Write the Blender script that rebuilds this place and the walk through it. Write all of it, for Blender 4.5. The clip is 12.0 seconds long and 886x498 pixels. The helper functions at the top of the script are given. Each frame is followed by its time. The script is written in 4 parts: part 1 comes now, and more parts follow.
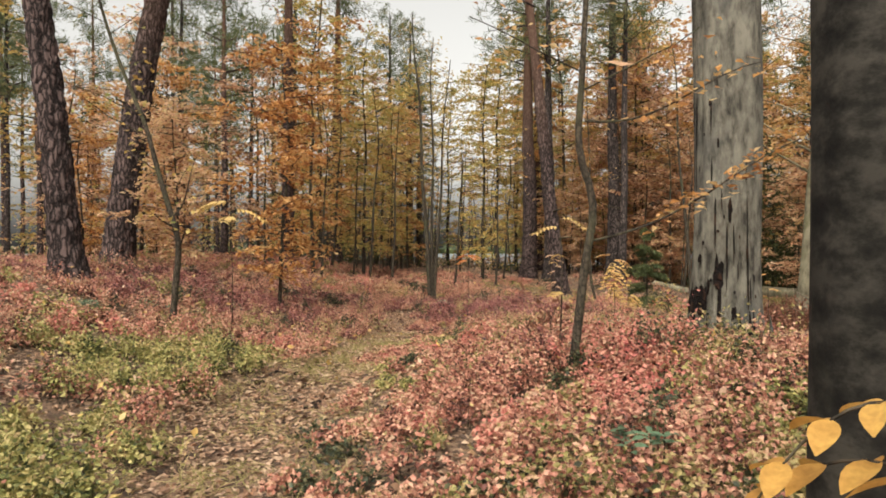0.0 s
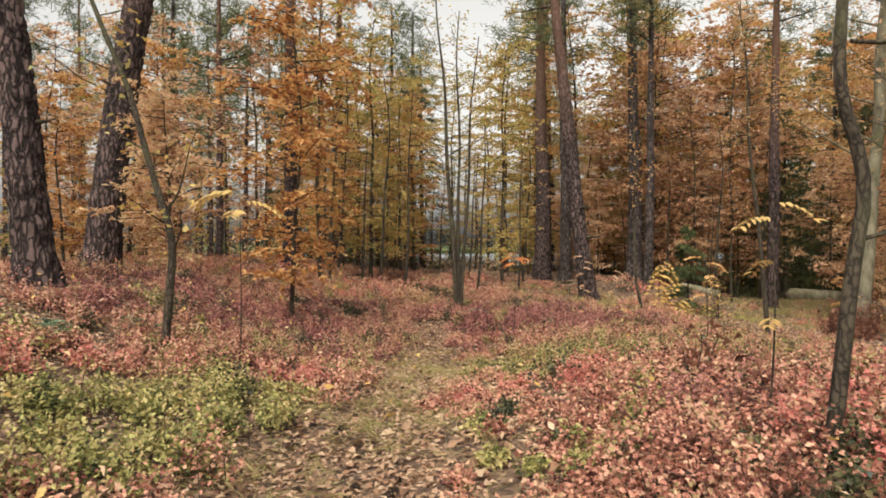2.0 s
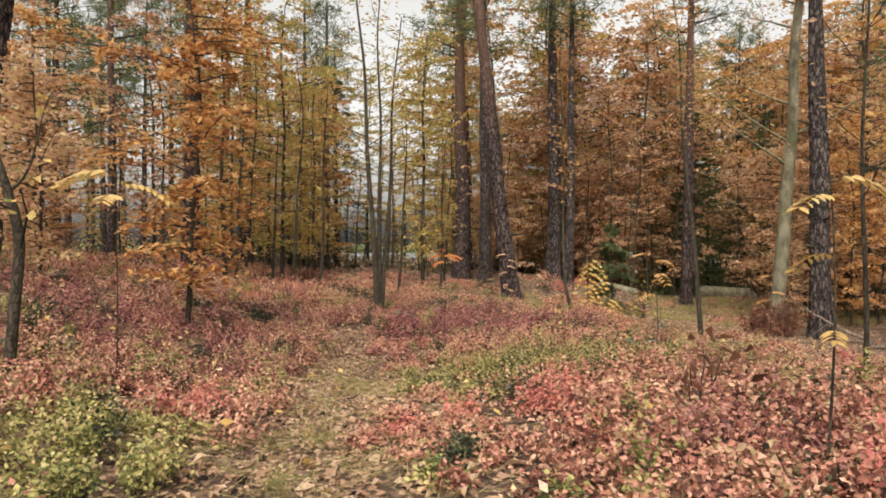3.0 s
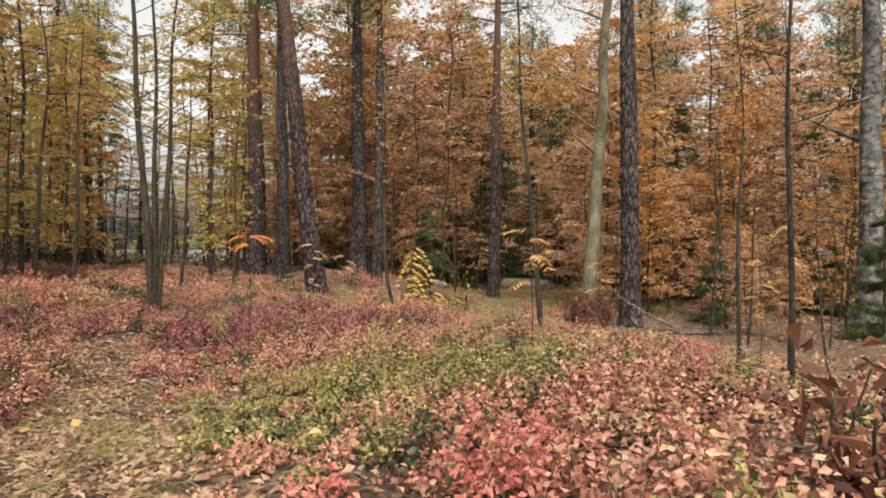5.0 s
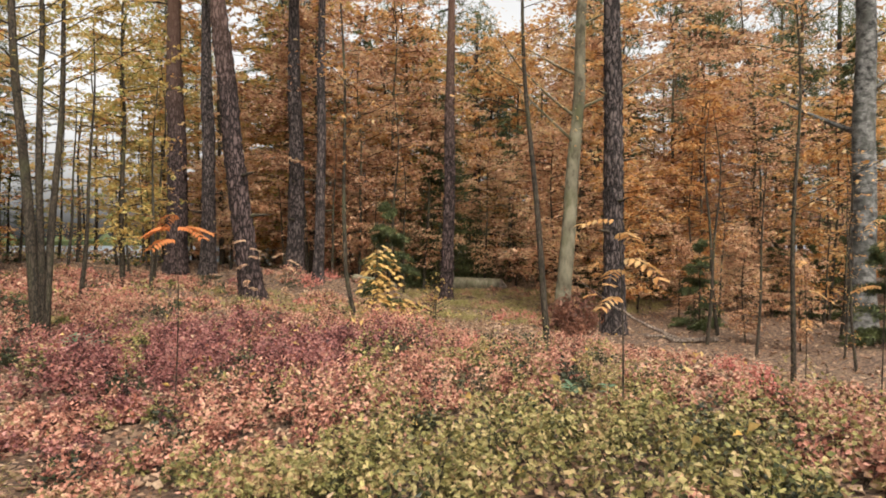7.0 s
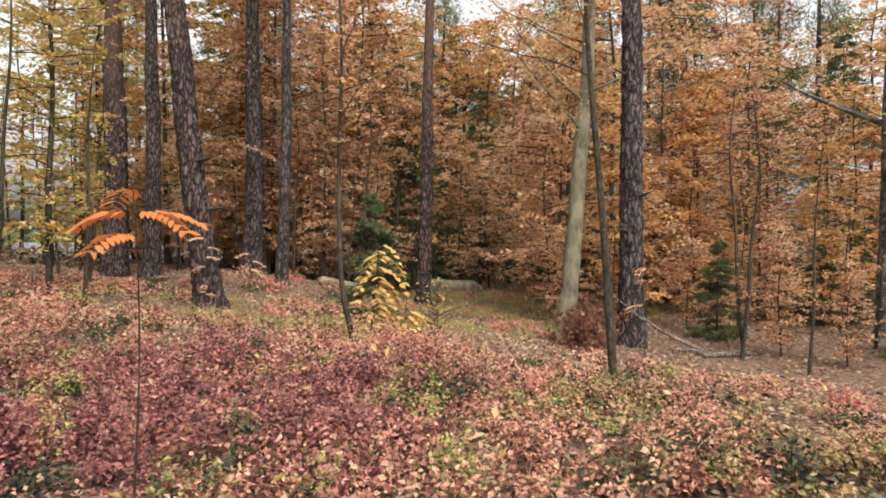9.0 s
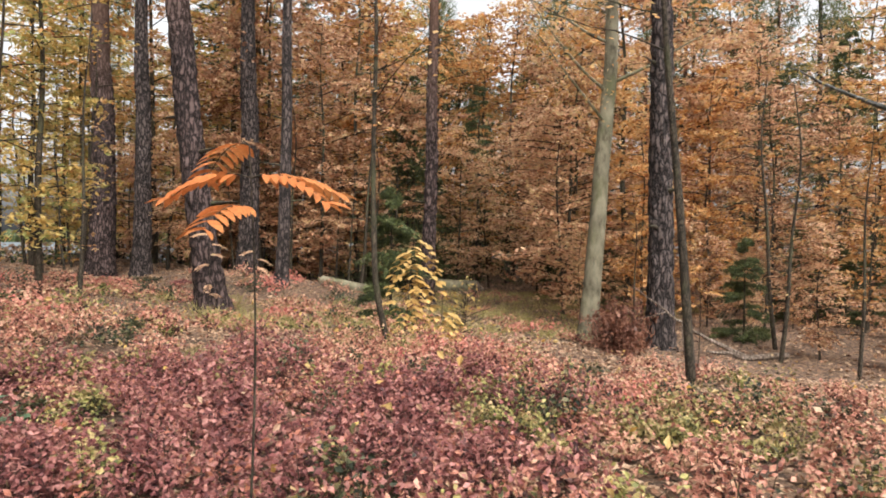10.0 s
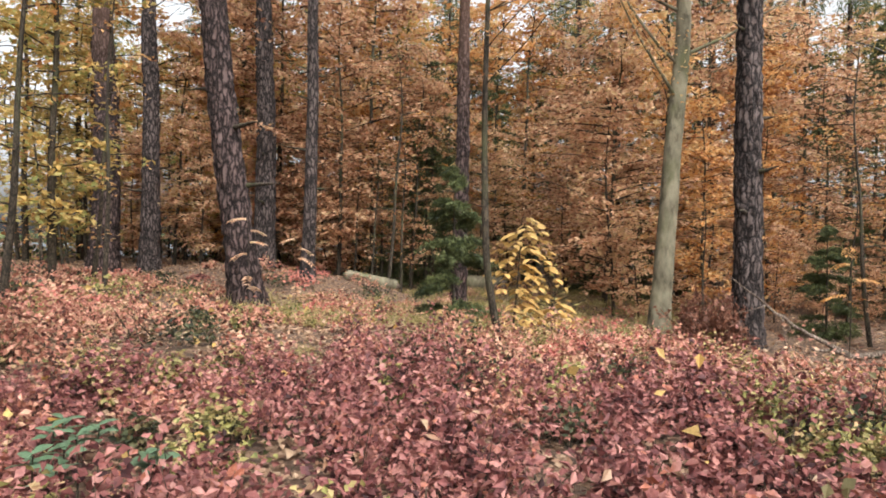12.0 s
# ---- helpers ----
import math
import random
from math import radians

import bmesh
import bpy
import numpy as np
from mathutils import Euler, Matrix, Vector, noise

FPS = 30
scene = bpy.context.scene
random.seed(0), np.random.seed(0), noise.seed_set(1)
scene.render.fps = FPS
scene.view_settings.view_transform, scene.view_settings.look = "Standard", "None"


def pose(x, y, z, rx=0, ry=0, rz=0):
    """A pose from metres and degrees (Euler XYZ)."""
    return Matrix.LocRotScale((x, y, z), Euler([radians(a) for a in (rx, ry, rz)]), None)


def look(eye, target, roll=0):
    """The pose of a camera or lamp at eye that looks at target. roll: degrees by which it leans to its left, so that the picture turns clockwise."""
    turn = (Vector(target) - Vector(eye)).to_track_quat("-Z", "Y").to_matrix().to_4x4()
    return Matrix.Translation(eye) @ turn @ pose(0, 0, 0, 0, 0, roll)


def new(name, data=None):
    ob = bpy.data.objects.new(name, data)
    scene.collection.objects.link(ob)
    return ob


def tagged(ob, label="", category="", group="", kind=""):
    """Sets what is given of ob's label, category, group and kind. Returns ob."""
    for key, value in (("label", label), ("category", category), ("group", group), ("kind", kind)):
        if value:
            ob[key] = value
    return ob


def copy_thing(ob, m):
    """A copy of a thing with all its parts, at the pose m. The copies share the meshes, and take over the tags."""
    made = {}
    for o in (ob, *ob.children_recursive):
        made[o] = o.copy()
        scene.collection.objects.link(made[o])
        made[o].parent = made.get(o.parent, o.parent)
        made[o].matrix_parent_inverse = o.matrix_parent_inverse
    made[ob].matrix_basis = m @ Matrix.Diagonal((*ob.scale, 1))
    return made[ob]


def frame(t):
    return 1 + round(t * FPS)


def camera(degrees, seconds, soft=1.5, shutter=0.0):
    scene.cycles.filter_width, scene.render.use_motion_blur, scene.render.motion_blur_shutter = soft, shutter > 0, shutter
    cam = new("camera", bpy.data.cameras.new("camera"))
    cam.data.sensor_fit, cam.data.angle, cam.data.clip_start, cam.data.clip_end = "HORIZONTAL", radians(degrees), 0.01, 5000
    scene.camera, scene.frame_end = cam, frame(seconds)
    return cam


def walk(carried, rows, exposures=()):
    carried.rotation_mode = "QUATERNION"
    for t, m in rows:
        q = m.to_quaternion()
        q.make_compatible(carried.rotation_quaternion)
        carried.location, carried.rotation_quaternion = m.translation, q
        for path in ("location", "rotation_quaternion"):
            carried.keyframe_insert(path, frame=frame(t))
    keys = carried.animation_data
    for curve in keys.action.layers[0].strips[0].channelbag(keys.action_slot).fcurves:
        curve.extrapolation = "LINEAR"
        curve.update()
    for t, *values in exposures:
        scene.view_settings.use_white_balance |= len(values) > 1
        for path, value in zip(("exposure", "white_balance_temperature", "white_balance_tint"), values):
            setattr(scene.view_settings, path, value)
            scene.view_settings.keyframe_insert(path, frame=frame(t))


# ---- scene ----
cam = camera(68.7, 12.0, soft=1.8)
METRES, EYE, TILT, LEAN, TURN = 13.0, 1.25, 0.0, 0.0, 0.0
ROWS = [
    (0.0, 0.0, 0.0, 0.0, -0.0, 0.0, -0.0),
    (0.5, -0.0202, 0.0345, -0.0014, 0.1, 0.01, -0.01),
    (1.0, -0.0339, 0.0687, -0.0009, 0.17, 0.02, 0.03),
    (1.5, -0.0504, 0.1094, -0.0006, 0.09, -0.01, 0.1),
    (2.0, -0.0628, 0.1485, 0.0016, -0.67, -0.0, 0.15),
    (2.5, -0.067, 0.1911, -0.0001, -3.62, -0.04, 0.12),
    (3.0, -0.0715, 0.2321, -0.0015, -8.26, -0.09, 0.11),
    (3.5, -0.0749, 0.2704, -0.0031, -13.96, -0.12, 0.08),
    (5.5, -0.0548, 0.4423, -0.0195, -28.87, -0.48, 0.05),
    (6.0, -0.0489, 0.4859, -0.0191, -30.38, -0.56, -0.0),
    (6.5, -0.0459, 0.5322, -0.0184, -31.49, -0.63, -0.03),
    (7.0, -0.0354, 0.5794, -0.0172, -32.93, -0.69, -0.08),
    (9.0, -0.0098, 0.7522, -0.0175, -37.6, -0.76, -0.44),
    (9.5, -0.0131, 0.7937, -0.0188, -38.48, -0.74, -0.5),
    (10.0, -0.0197, 0.8327, -0.0232, -39.29, -0.71, -0.54),
    (10.5, -0.0274, 0.873, -0.033, -39.85, -0.71, -0.5),
    (11.0, -0.0322, 0.9068, -0.04, -40.14, -0.71, -0.54),
    (11.5, -0.0346, 0.9403, -0.0389, -40.38, -0.66, -0.52),
    (12.0, -0.0359, 0.9759, -0.0423, -40.55, -0.66, -0.49),
]

walk(cam, [(t, pose(0, 0, EYE, TILT, LEAN, TURN) @ pose(METRES * x, METRES * y, METRES * z, 90 + pitch, roll, yaw)) for t, x, y, z, yaw, pitch, roll in ROWS], [(0.0, 0.25, 7000, 8), (4.0, 0.25, 6900, 9), (9.0, 0.46, 6600, 10), (12.0, 0.58, 6350, 10)])

# ---- light: a bright overcast sky with a weak, wide sun ----
SUN_UP, SUN_ROUND = 48, 200
world = bpy.data.worlds.new("overcast_sky")
scene.world = world
world.use_nodes = True
wn = world.node_tree
wn.nodes.clear()
sky = wn.nodes.new("ShaderNodeTexSky")
sky.sky_type, sky.sun_disc = "NISHITA", False
sky.sun_elevation, sky.sun_rotation = radians(SUN_UP), radians(SUN_ROUND)
sky.air_density, sky.dust_density, sky.ozone_density = 1.0, 6.0, 1.0
pale = wn.nodes.new("ShaderNodeHueSaturation")
pale.inputs["Saturation"].default_value = 0.1
pale.inputs["Value"].default_value = 1.6
back = wn.nodes.new("ShaderNodeBackground")
back.inputs["Strength"].default_value = 0.15
out = wn.nodes.new("ShaderNodeOutputWorld")
wn.links.new(sky.outputs[0], pale.inputs["Color"])
wn.links.new(pale.outputs[0], back.inputs["Color"])
wn.links.new(back.outputs[0], out.inputs["Surface"])
sun_data = bpy.data.lights.new("sun", "SUN")
sun_data.energy, sun_data.angle, sun_data.color = 1.0, radians(14), (1.0, 0.95, 0.88)
sun = new("sun", sun_data)
a, e = radians(SUN_ROUND), radians(SUN_UP)
sun.matrix_world = look((0, 0, 30), Vector((0, 0, 30)) - Vector((math.sin(a) * math.cos(e), math.cos(a) * math.cos(e), math.sin(e))))

# ---- materials ----


def node_mat(name):
    m = bpy.data.materials.new(name)
    m.use_nodes = True
    t = m.node_tree
    return m, t, t.nodes["Principled BSDF"]


def ramp_node(t, colours, steps=None):
    r = t.nodes.new("ShaderNodeValToRGB")
    el = r.color_ramp.elements
    while len(el) < len(colours):
        el.new(0.5)
    for i, c in enumerate(colours):
        el[i].position = steps[i] if steps else i / (len(colours) - 1)
        el[i].color = (*c, 1)
    return r


def noise_node(t, scale, detail=4.0, stretch=(1, 1, 1), rough=0.6):
    co = t.nodes.new("ShaderNodeTexCoord")
    mp = t.nodes.new("ShaderNodeMapping")
    mp.inputs["Scale"].default_value = stretch
    n = t.nodes.new("ShaderNodeTexNoise")
    n.inputs["Scale"].default_value, n.inputs["Detail"].default_value, n.inputs["Roughness"].default_value = scale, detail, rough
    t.links.new(co.outputs["Object"], mp.inputs["Vector"])
    t.links.new(mp.outputs[0], n.inputs["Vector"])
    return n


def leaf_mat(name, colours, glow_through=0.35, rough=0.55, patch=0.8, each=1.0, drift=2.0, kin=0.0):
    """Leaves: each its own tint, drifting in larger patches and from plant to plant (kin); light shines through them."""
    m, t, p = node_mat(name)
    geo = t.nodes.new("ShaderNodeNewGeometry")
    big = noise_node(t, drift, 4.0)
    mul = t.nodes.new("ShaderNodeMath")
    mul.operation = "MULTIPLY_ADD"
    t.links.new(big.outputs[0], mul.inputs[0])
    mul.inputs[1].default_value, mul.inputs[2].default_value = patch * 2.4, -patch * 1.2
    add = t.nodes.new("ShaderNodeMath")
    add.operation, add.use_clamp = "ADD", True
    t.links.new(mul.outputs[0], add.inputs[0])
    own = t.nodes.new("ShaderNodeMath")
    own.operation = "MULTIPLY_ADD"
    t.links.new(geo.outputs["Random Per Island"], own.inputs[0])
    own.inputs[1].default_value, own.inputs[2].default_value = each, (1 - each) * 0.5 - kin * 0.5
    info = t.nodes.new("ShaderNodeObjectInfo")
    tree = t.nodes.new("ShaderNodeMath")
    tree.operation = "MULTIPLY_ADD"
    t.links.new(info.outputs["Random"], tree.inputs[0])
    tree.inputs[1].default_value = kin
    t.links.new(own.outputs[0], tree.inputs[2])
    t.links.new(tree.outputs[0], add.inputs[1])
    r = ramp_node(t, colours)
    t.links.new(add.outputs[0], r.inputs[0])
    fine = noise_node(t, 90.0, 2.0)
    mix = t.nodes.new("ShaderNodeMix")
    mix.data_type, mix.blend_type = "RGBA", "MULTIPLY"
    fr = ramp_node(t, [(0.65, 0.6, 0.55), (1.1, 1.1, 1.1)], [0.3, 0.7])
    t.links.new(fine.outputs[0], fr.inputs[0])
    mix.inputs[0].default_value = 0.7
    t.links.new(r.outputs[0], mix.inputs[6])
    t.links.new(fr.outputs[0], mix.inputs[7])
    t.links.new(mix.outputs[2], p.inputs["Base Color"])
    p.inputs["Roughness"].default_value = rough
    p.inputs["Specular IOR Level"].default_value = 0.35
    tr = t.nodes.new("ShaderNodeBsdfTranslucent")
    t.links.new(mix.outputs[2], tr.inputs["Color"])
    ms = t.nodes.new("ShaderNodeMixShader")
    ms.inputs[0].default_value = glow_through
    t.links.new(p.outputs[0], ms.inputs[1])
    t.links.new(tr.outputs[0], ms.inputs[2])
    t.links.new(ms.outputs[0], t.nodes["Material Output"].inputs["Surface"])
    return m


def bark_mat(name, dark, mid, light, cell=14.0, stretch=(1, 1, 0.28), crack=0.12, bump=0.6, moss=None, upper=None, streak=None):
    """Bark: long plates parted by dark cracks, blotched with lichen; upper: a warmer tint high on the stem."""
    m, t, p = node_mat(name)
    co = t.nodes.new("ShaderNodeTexCoord")
    mp = t.nodes.new("ShaderNodeMapping")
    mp.inputs["Scale"].default_value = stretch
    t.links.new(co.outputs["Object"], mp.inputs["Vector"])
    warp = noise_node(t, 5.0, 3.0)
    addv = t.nodes.new("ShaderNodeVectorMath")
    addv.operation = "MULTIPLY_ADD"
    t.links.new(warp.outputs["Color"], addv.inputs[0])
    addv.inputs[1].default_value = (0.14, 0.14, 0.14)
    t.links.new(mp.outputs[0], addv.inputs[2])
    v = t.nodes.new("ShaderNodeTexVoronoi")
    v.feature = "DISTANCE_TO_EDGE"
    v.inputs["Scale"].default_value = cell
    t.links.new(addv.outputs[0], v.inputs["Vector"])
    cr = ramp_node(t, [dark, mid, light], [0.0, crack, crack + 0.16])
    t.links.new(v.outputs["Distance"], cr.inputs[0])
    if streak:
        sn = noise_node(t, streak[0], 8.0, streak[1], 0.65)
        cr = ramp_node(t, [dark, mid, light], [0.36, 0.46, 0.6])
        t.links.new(sn.outputs[0], cr.inputs[0])
    blot = noise_node(t, 3.0, 6.0, (1, 1, 0.4))
    br = ramp_node(t, [(0.6, 0.58, 0.56), (1.25, 1.22, 1.2)], [0.3, 0.72])
    t.links.new(blot.outputs[0], br.inputs[0])
    mix = t.nodes.new("ShaderNodeMix")
    mix.data_type, mix.blend_type = "RGBA", "MULTIPLY"
    mix.inputs[0].default_value = 1.0
    t.links.new(cr.outputs[0], mix.inputs[6])
    t.links.new(br.outputs[0], mix.inputs[7])
    colour = mix.outputs[2]
    if moss:
        mo = noise_node(t, 2.2, 5.0, (1, 1, 0.5))
        mr = ramp_node(t, [(0, 0, 0), (1, 1, 1)], [0.5, 0.68])
        t.links.new(mo.outputs[0], mr.inputs[0])
        mm = t.nodes.new("ShaderNodeMix")
        mm.data_type = "RGBA"
        t.links.new(mr.outputs[0], mm.inputs[0])
        t.links.new(colour, mm.inputs[6])
        mm.inputs[7].default_value = (*moss, 1)
        colour = mm.outputs[2]
    if upper:
        sep = t.nodes.new("ShaderNodeSeparateXYZ")
        t.links.new(co.outputs["Object"], sep.inputs[0])
        hr = t.nodes.new("ShaderNodeMapRange")
        hr.inputs[1].default_value, hr.inputs[2].default_value = 5.0, 13.0
        t.links.new(sep.outputs[2], hr.inputs[0])
        um = t.nodes.new("ShaderNodeMix")
        um.data_type = "RGBA"
        t.links.new(hr.outputs[0], um.inputs[0])
        t.links.new(colour, um.inputs[6])
        um.inputs[7].default_value = (*upper, 1)
        colour = um.outputs[2]
    t.links.new(colour, p.inputs["Base Color"])
    p.inputs["Roughness"].default_value = 0.9
    p.inputs["Specular IOR Level"].default_value = 0.2
    grain = noise_node(t, 40.0, 5.0, (1, 1, 0.3))
    sm = t.nodes.new("ShaderNodeMath")
    sm.operation = "MINIMUM"
    t.links.new(v.outputs["Distance"], sm.inputs[0])
    sm.inputs[1].default_value = crack + 0.1
    hm = t.nodes.new("ShaderNodeMath")
    hm.operation = "MULTIPLY_ADD"
    t.links.new(grain.outputs[0], hm.inputs[0])
    hm.inputs[1].default_value = 0.15
    t.links.new(sm.outputs[0], hm.inputs[2])
    b = t.nodes.new("ShaderNodeBump")
    b.inputs["Strength"].default_value, b.inputs["Distance"].default_value = bump, 0.06
    t.links.new(sn.outputs[0] if streak else hm.outputs[0], b.inputs["Height"])
    t.links.new(b.outputs[0], p.inputs["Normal"])
    return m


PINE = bark_mat("pine_bark", (0.006, 0.0042, 0.004), (0.042, 0.029, 0.027), (0.12, 0.085, 0.079), 12.0, (1, 1, 0.28), 0.12, 1.0, upper=(0.12, 0.065, 0.042))
PINE_GREY = bark_mat("grey_pine_bark", (0.006, 0.005, 0.0046), (0.042, 0.033, 0.031), (0.115, 0.091, 0.084), 12.0, (1, 1, 0.28), 0.12, 0.9)
DEADWOOD = bark_mat("bare_dead_wood", (0.045, 0.042, 0.035), (0.115, 0.108, 0.088), (0.2, 0.19, 0.155), 16.0, (1, 1, 0.06), 0.06, 0.9, moss=(0.075, 0.073, 0.066), streak=(14.0, (1, 1, 0.35)))
# rotten wood, near black so that flat hole patches carry a hollow's shade
ROT_AND_SHADE = bark_mat("rotten_wood_and_hole_shade", (0.003, 0.002, 0.0015), (0.012, 0.006, 0.004), (0.04, 0.018, 0.01), 22.0, (1, 1, 0.3), 0.2, 0.8)
BEECH = bark_mat("smooth_grey_bark", (0.07, 0.062, 0.042), (0.16, 0.145, 0.1), (0.22, 0.2, 0.14), 4.0, (1, 1, 0.6), 0.02, 0.15, moss=(0.1, 0.1, 0.05), streak=(5.0, (1, 1, 0.5)))
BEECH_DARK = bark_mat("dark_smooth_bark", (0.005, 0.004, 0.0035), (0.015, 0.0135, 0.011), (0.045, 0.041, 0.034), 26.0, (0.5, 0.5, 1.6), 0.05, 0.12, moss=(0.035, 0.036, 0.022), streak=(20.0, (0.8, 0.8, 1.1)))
BIRCH = bark_mat("birch_bark", (0.02, 0.02, 0.018), (0.075, 0.075, 0.07), (0.2, 0.197, 0.185), 7.0, (0.5, 0.5, 1.8), 0.14, 0.5, moss=(0.06, 0.06, 0.05), streak=(7.0, (0.8, 0.8, 1.1)))
TWIG = bark_mat("sapling_bark", (0.014, 0.012, 0.009), (0.042, 0.033, 0.024), (0.075, 0.06, 0.042), 30.0, (1, 1, 0.3), 0.1, 0.3, moss=(0.06, 0.062, 0.03))
BRANCH = bark_mat("bleached_branch", (0.04, 0.03, 0.022), (0.12, 0.09, 0.07), (0.24, 0.195, 0.16), 20.0, (1, 1, 0.3), 0.1, 0.3)

ORANGE = leaf_mat("orange_leaves", [(0.32, 0.13, 0.05), (0.58, 0.29, 0.1), (0.72, 0.41, 0.16), (0.76, 0.5, 0.23), (0.68, 0.51, 0.26)], 0.55, kin=0.5)
RUST = leaf_mat("rust_leaves", [(0.27, 0.13, 0.075), (0.52, 0.29, 0.165), (0.72, 0.45, 0.28), (0.8, 0.57, 0.38), (0.68, 0.52, 0.28)], 0.55, kin=0.5)
YELLOW = leaf_mat("yellow_leaves", [(0.44, 0.27, 0.08), (0.58, 0.39, 0.12), (0.64, 0.47, 0.17), (0.56, 0.47, 0.18), (0.34, 0.36, 0.12)], 0.45, kin=0.2)
PALE = leaf_mat("pale_yellow_leaves", [(0.5, 0.3, 0.08), (0.62, 0.42, 0.15), (0.66, 0.5, 0.22)], 0.4)
AMBER = leaf_mat("amber_leaves", [(0.3, 0.12, 0.03), (0.5, 0.25, 0.06), (0.6, 0.36, 0.1), (0.5, 0.22, 0.07)], 0.4)
FROND = leaf_mat("orange_red_fronds", [(0.5, 0.13, 0.04), (0.6, 0.2, 0.06), (0.6, 0.28, 0.1)], 0.4)
# red, purple, green, olive: the near-black first tints paint shade between clumps
SHRUB_RED = leaf_mat("red_shrub_leaves", [(0.04, 0.016, 0.011), (0.16, 0.055, 0.04), (0.4, 0.16, 0.11), (0.57, 0.29, 0.21), (0.6, 0.38, 0.25), (0.3, 0.23, 0.1)], 0.12, 0.6, 1.0, 0.6, 4.5)
SHRUB_ROSE = leaf_mat("rose_shrub_leaves", [(0.36, 0.09, 0.08), (0.52, 0.16, 0.135), (0.6, 0.25, 0.19), (0.44, 0.25, 0.16)], 0.12, 0.6, 1.0, 0.6, 4.5)
SHRUB_PURPLE = leaf_mat("purple_shrub_leaves", [(0.035, 0.012, 0.013), (0.12, 0.038, 0.037), (0.26, 0.092, 0.082), (0.43, 0.21, 0.18), (0.36, 0.13, 0.08)], 0.12, 0.6, 1.0, 0.6, 4.5)
SHRUB_GREEN = leaf_mat("green_shrub_leaves", [(0.03, 0.04, 0.012), (0.13, 0.14, 0.04), (0.3, 0.28, 0.09), (0.46, 0.39, 0.16), (0.48, 0.34, 0.17)], 0.12, 0.6, 1.0, 0.6, 4.5)
SHRUB_OLIVE = leaf_mat("olive_shrub_leaves", [(0.025, 0.026, 0.01), (0.12, 0.11, 0.035), (0.28, 0.25, 0.085), (0.44, 0.34, 0.16), (0.4, 0.22, 0.13)], 0.12, 0.6, 1.0, 0.6, 4.5)
# dark green leaves whose colour stands in for shade in hollows between shrubs
SHRUB_SHADE = leaf_mat("hollow_shade_shrub_leaves", [(0.012, 0.016, 0.008), (0.03, 0.036, 0.016), (0.07, 0.08, 0.035), (0.16, 0.13, 0.06)], 0.1, 0.5)
DARK_GREEN = leaf_mat("leathery_green_leaves", [(0.05, 0.1, 0.05), (0.09, 0.16, 0.09), (0.2, 0.27, 0.16)], 0.15, 0.35)
LITTER = leaf_mat("fallen_leaves", [(0.08, 0.042, 0.026), (0.23, 0.13, 0.08), (0.42, 0.27, 0.175), (0.55, 0.4, 0.27), (0.33, 0.18, 0.11)], 0.15)
LITTER_PATH = leaf_mat("trodden_leaves", [(0.12, 0.065, 0.04), (0.3, 0.17, 0.105), (0.44, 0.28, 0.19), (0.56, 0.4, 0.28), (0.36, 0.19, 0.11)], 0.15)
LITTER_GOLD = leaf_mat("fallen_yellow_leaves", [(0.55, 0.33, 0.08), (0.62, 0.44, 0.14), (0.6, 0.48, 0.26)], 0.2)
GRASS = leaf_mat("dry_grass", [(0.2, 0.2, 0.06), (0.33, 0.28, 0.11), (0.44, 0.36, 0.18)], 0.3)
NEEDLE = leaf_mat("pine_needles", [(0.045, 0.075, 0.03), (0.08, 0.115, 0.045), (0.13, 0.15, 0.06), (0.22, 0.19, 0.08)], 0.25)
SPRUCE = leaf_mat("spruce_needles", [(0.022, 0.034, 0.013), (0.07, 0.09, 0.03), (0.15, 0.17, 0.06)], 0.2)
BROWN_NEEDLE = leaf_mat("dead_brown_needles", [(0.1, 0.04, 0.025), (0.19, 0.08, 0.05), (0.28, 0.13, 0.08)], 0.15)
CONE = bark_mat("cone_scales", (0.012, 0.008, 0.006), (0.04, 0.025, 0.018), (0.08, 0.05, 0.035), 60.0, (1, 1, 1), 0.2, 0.6)


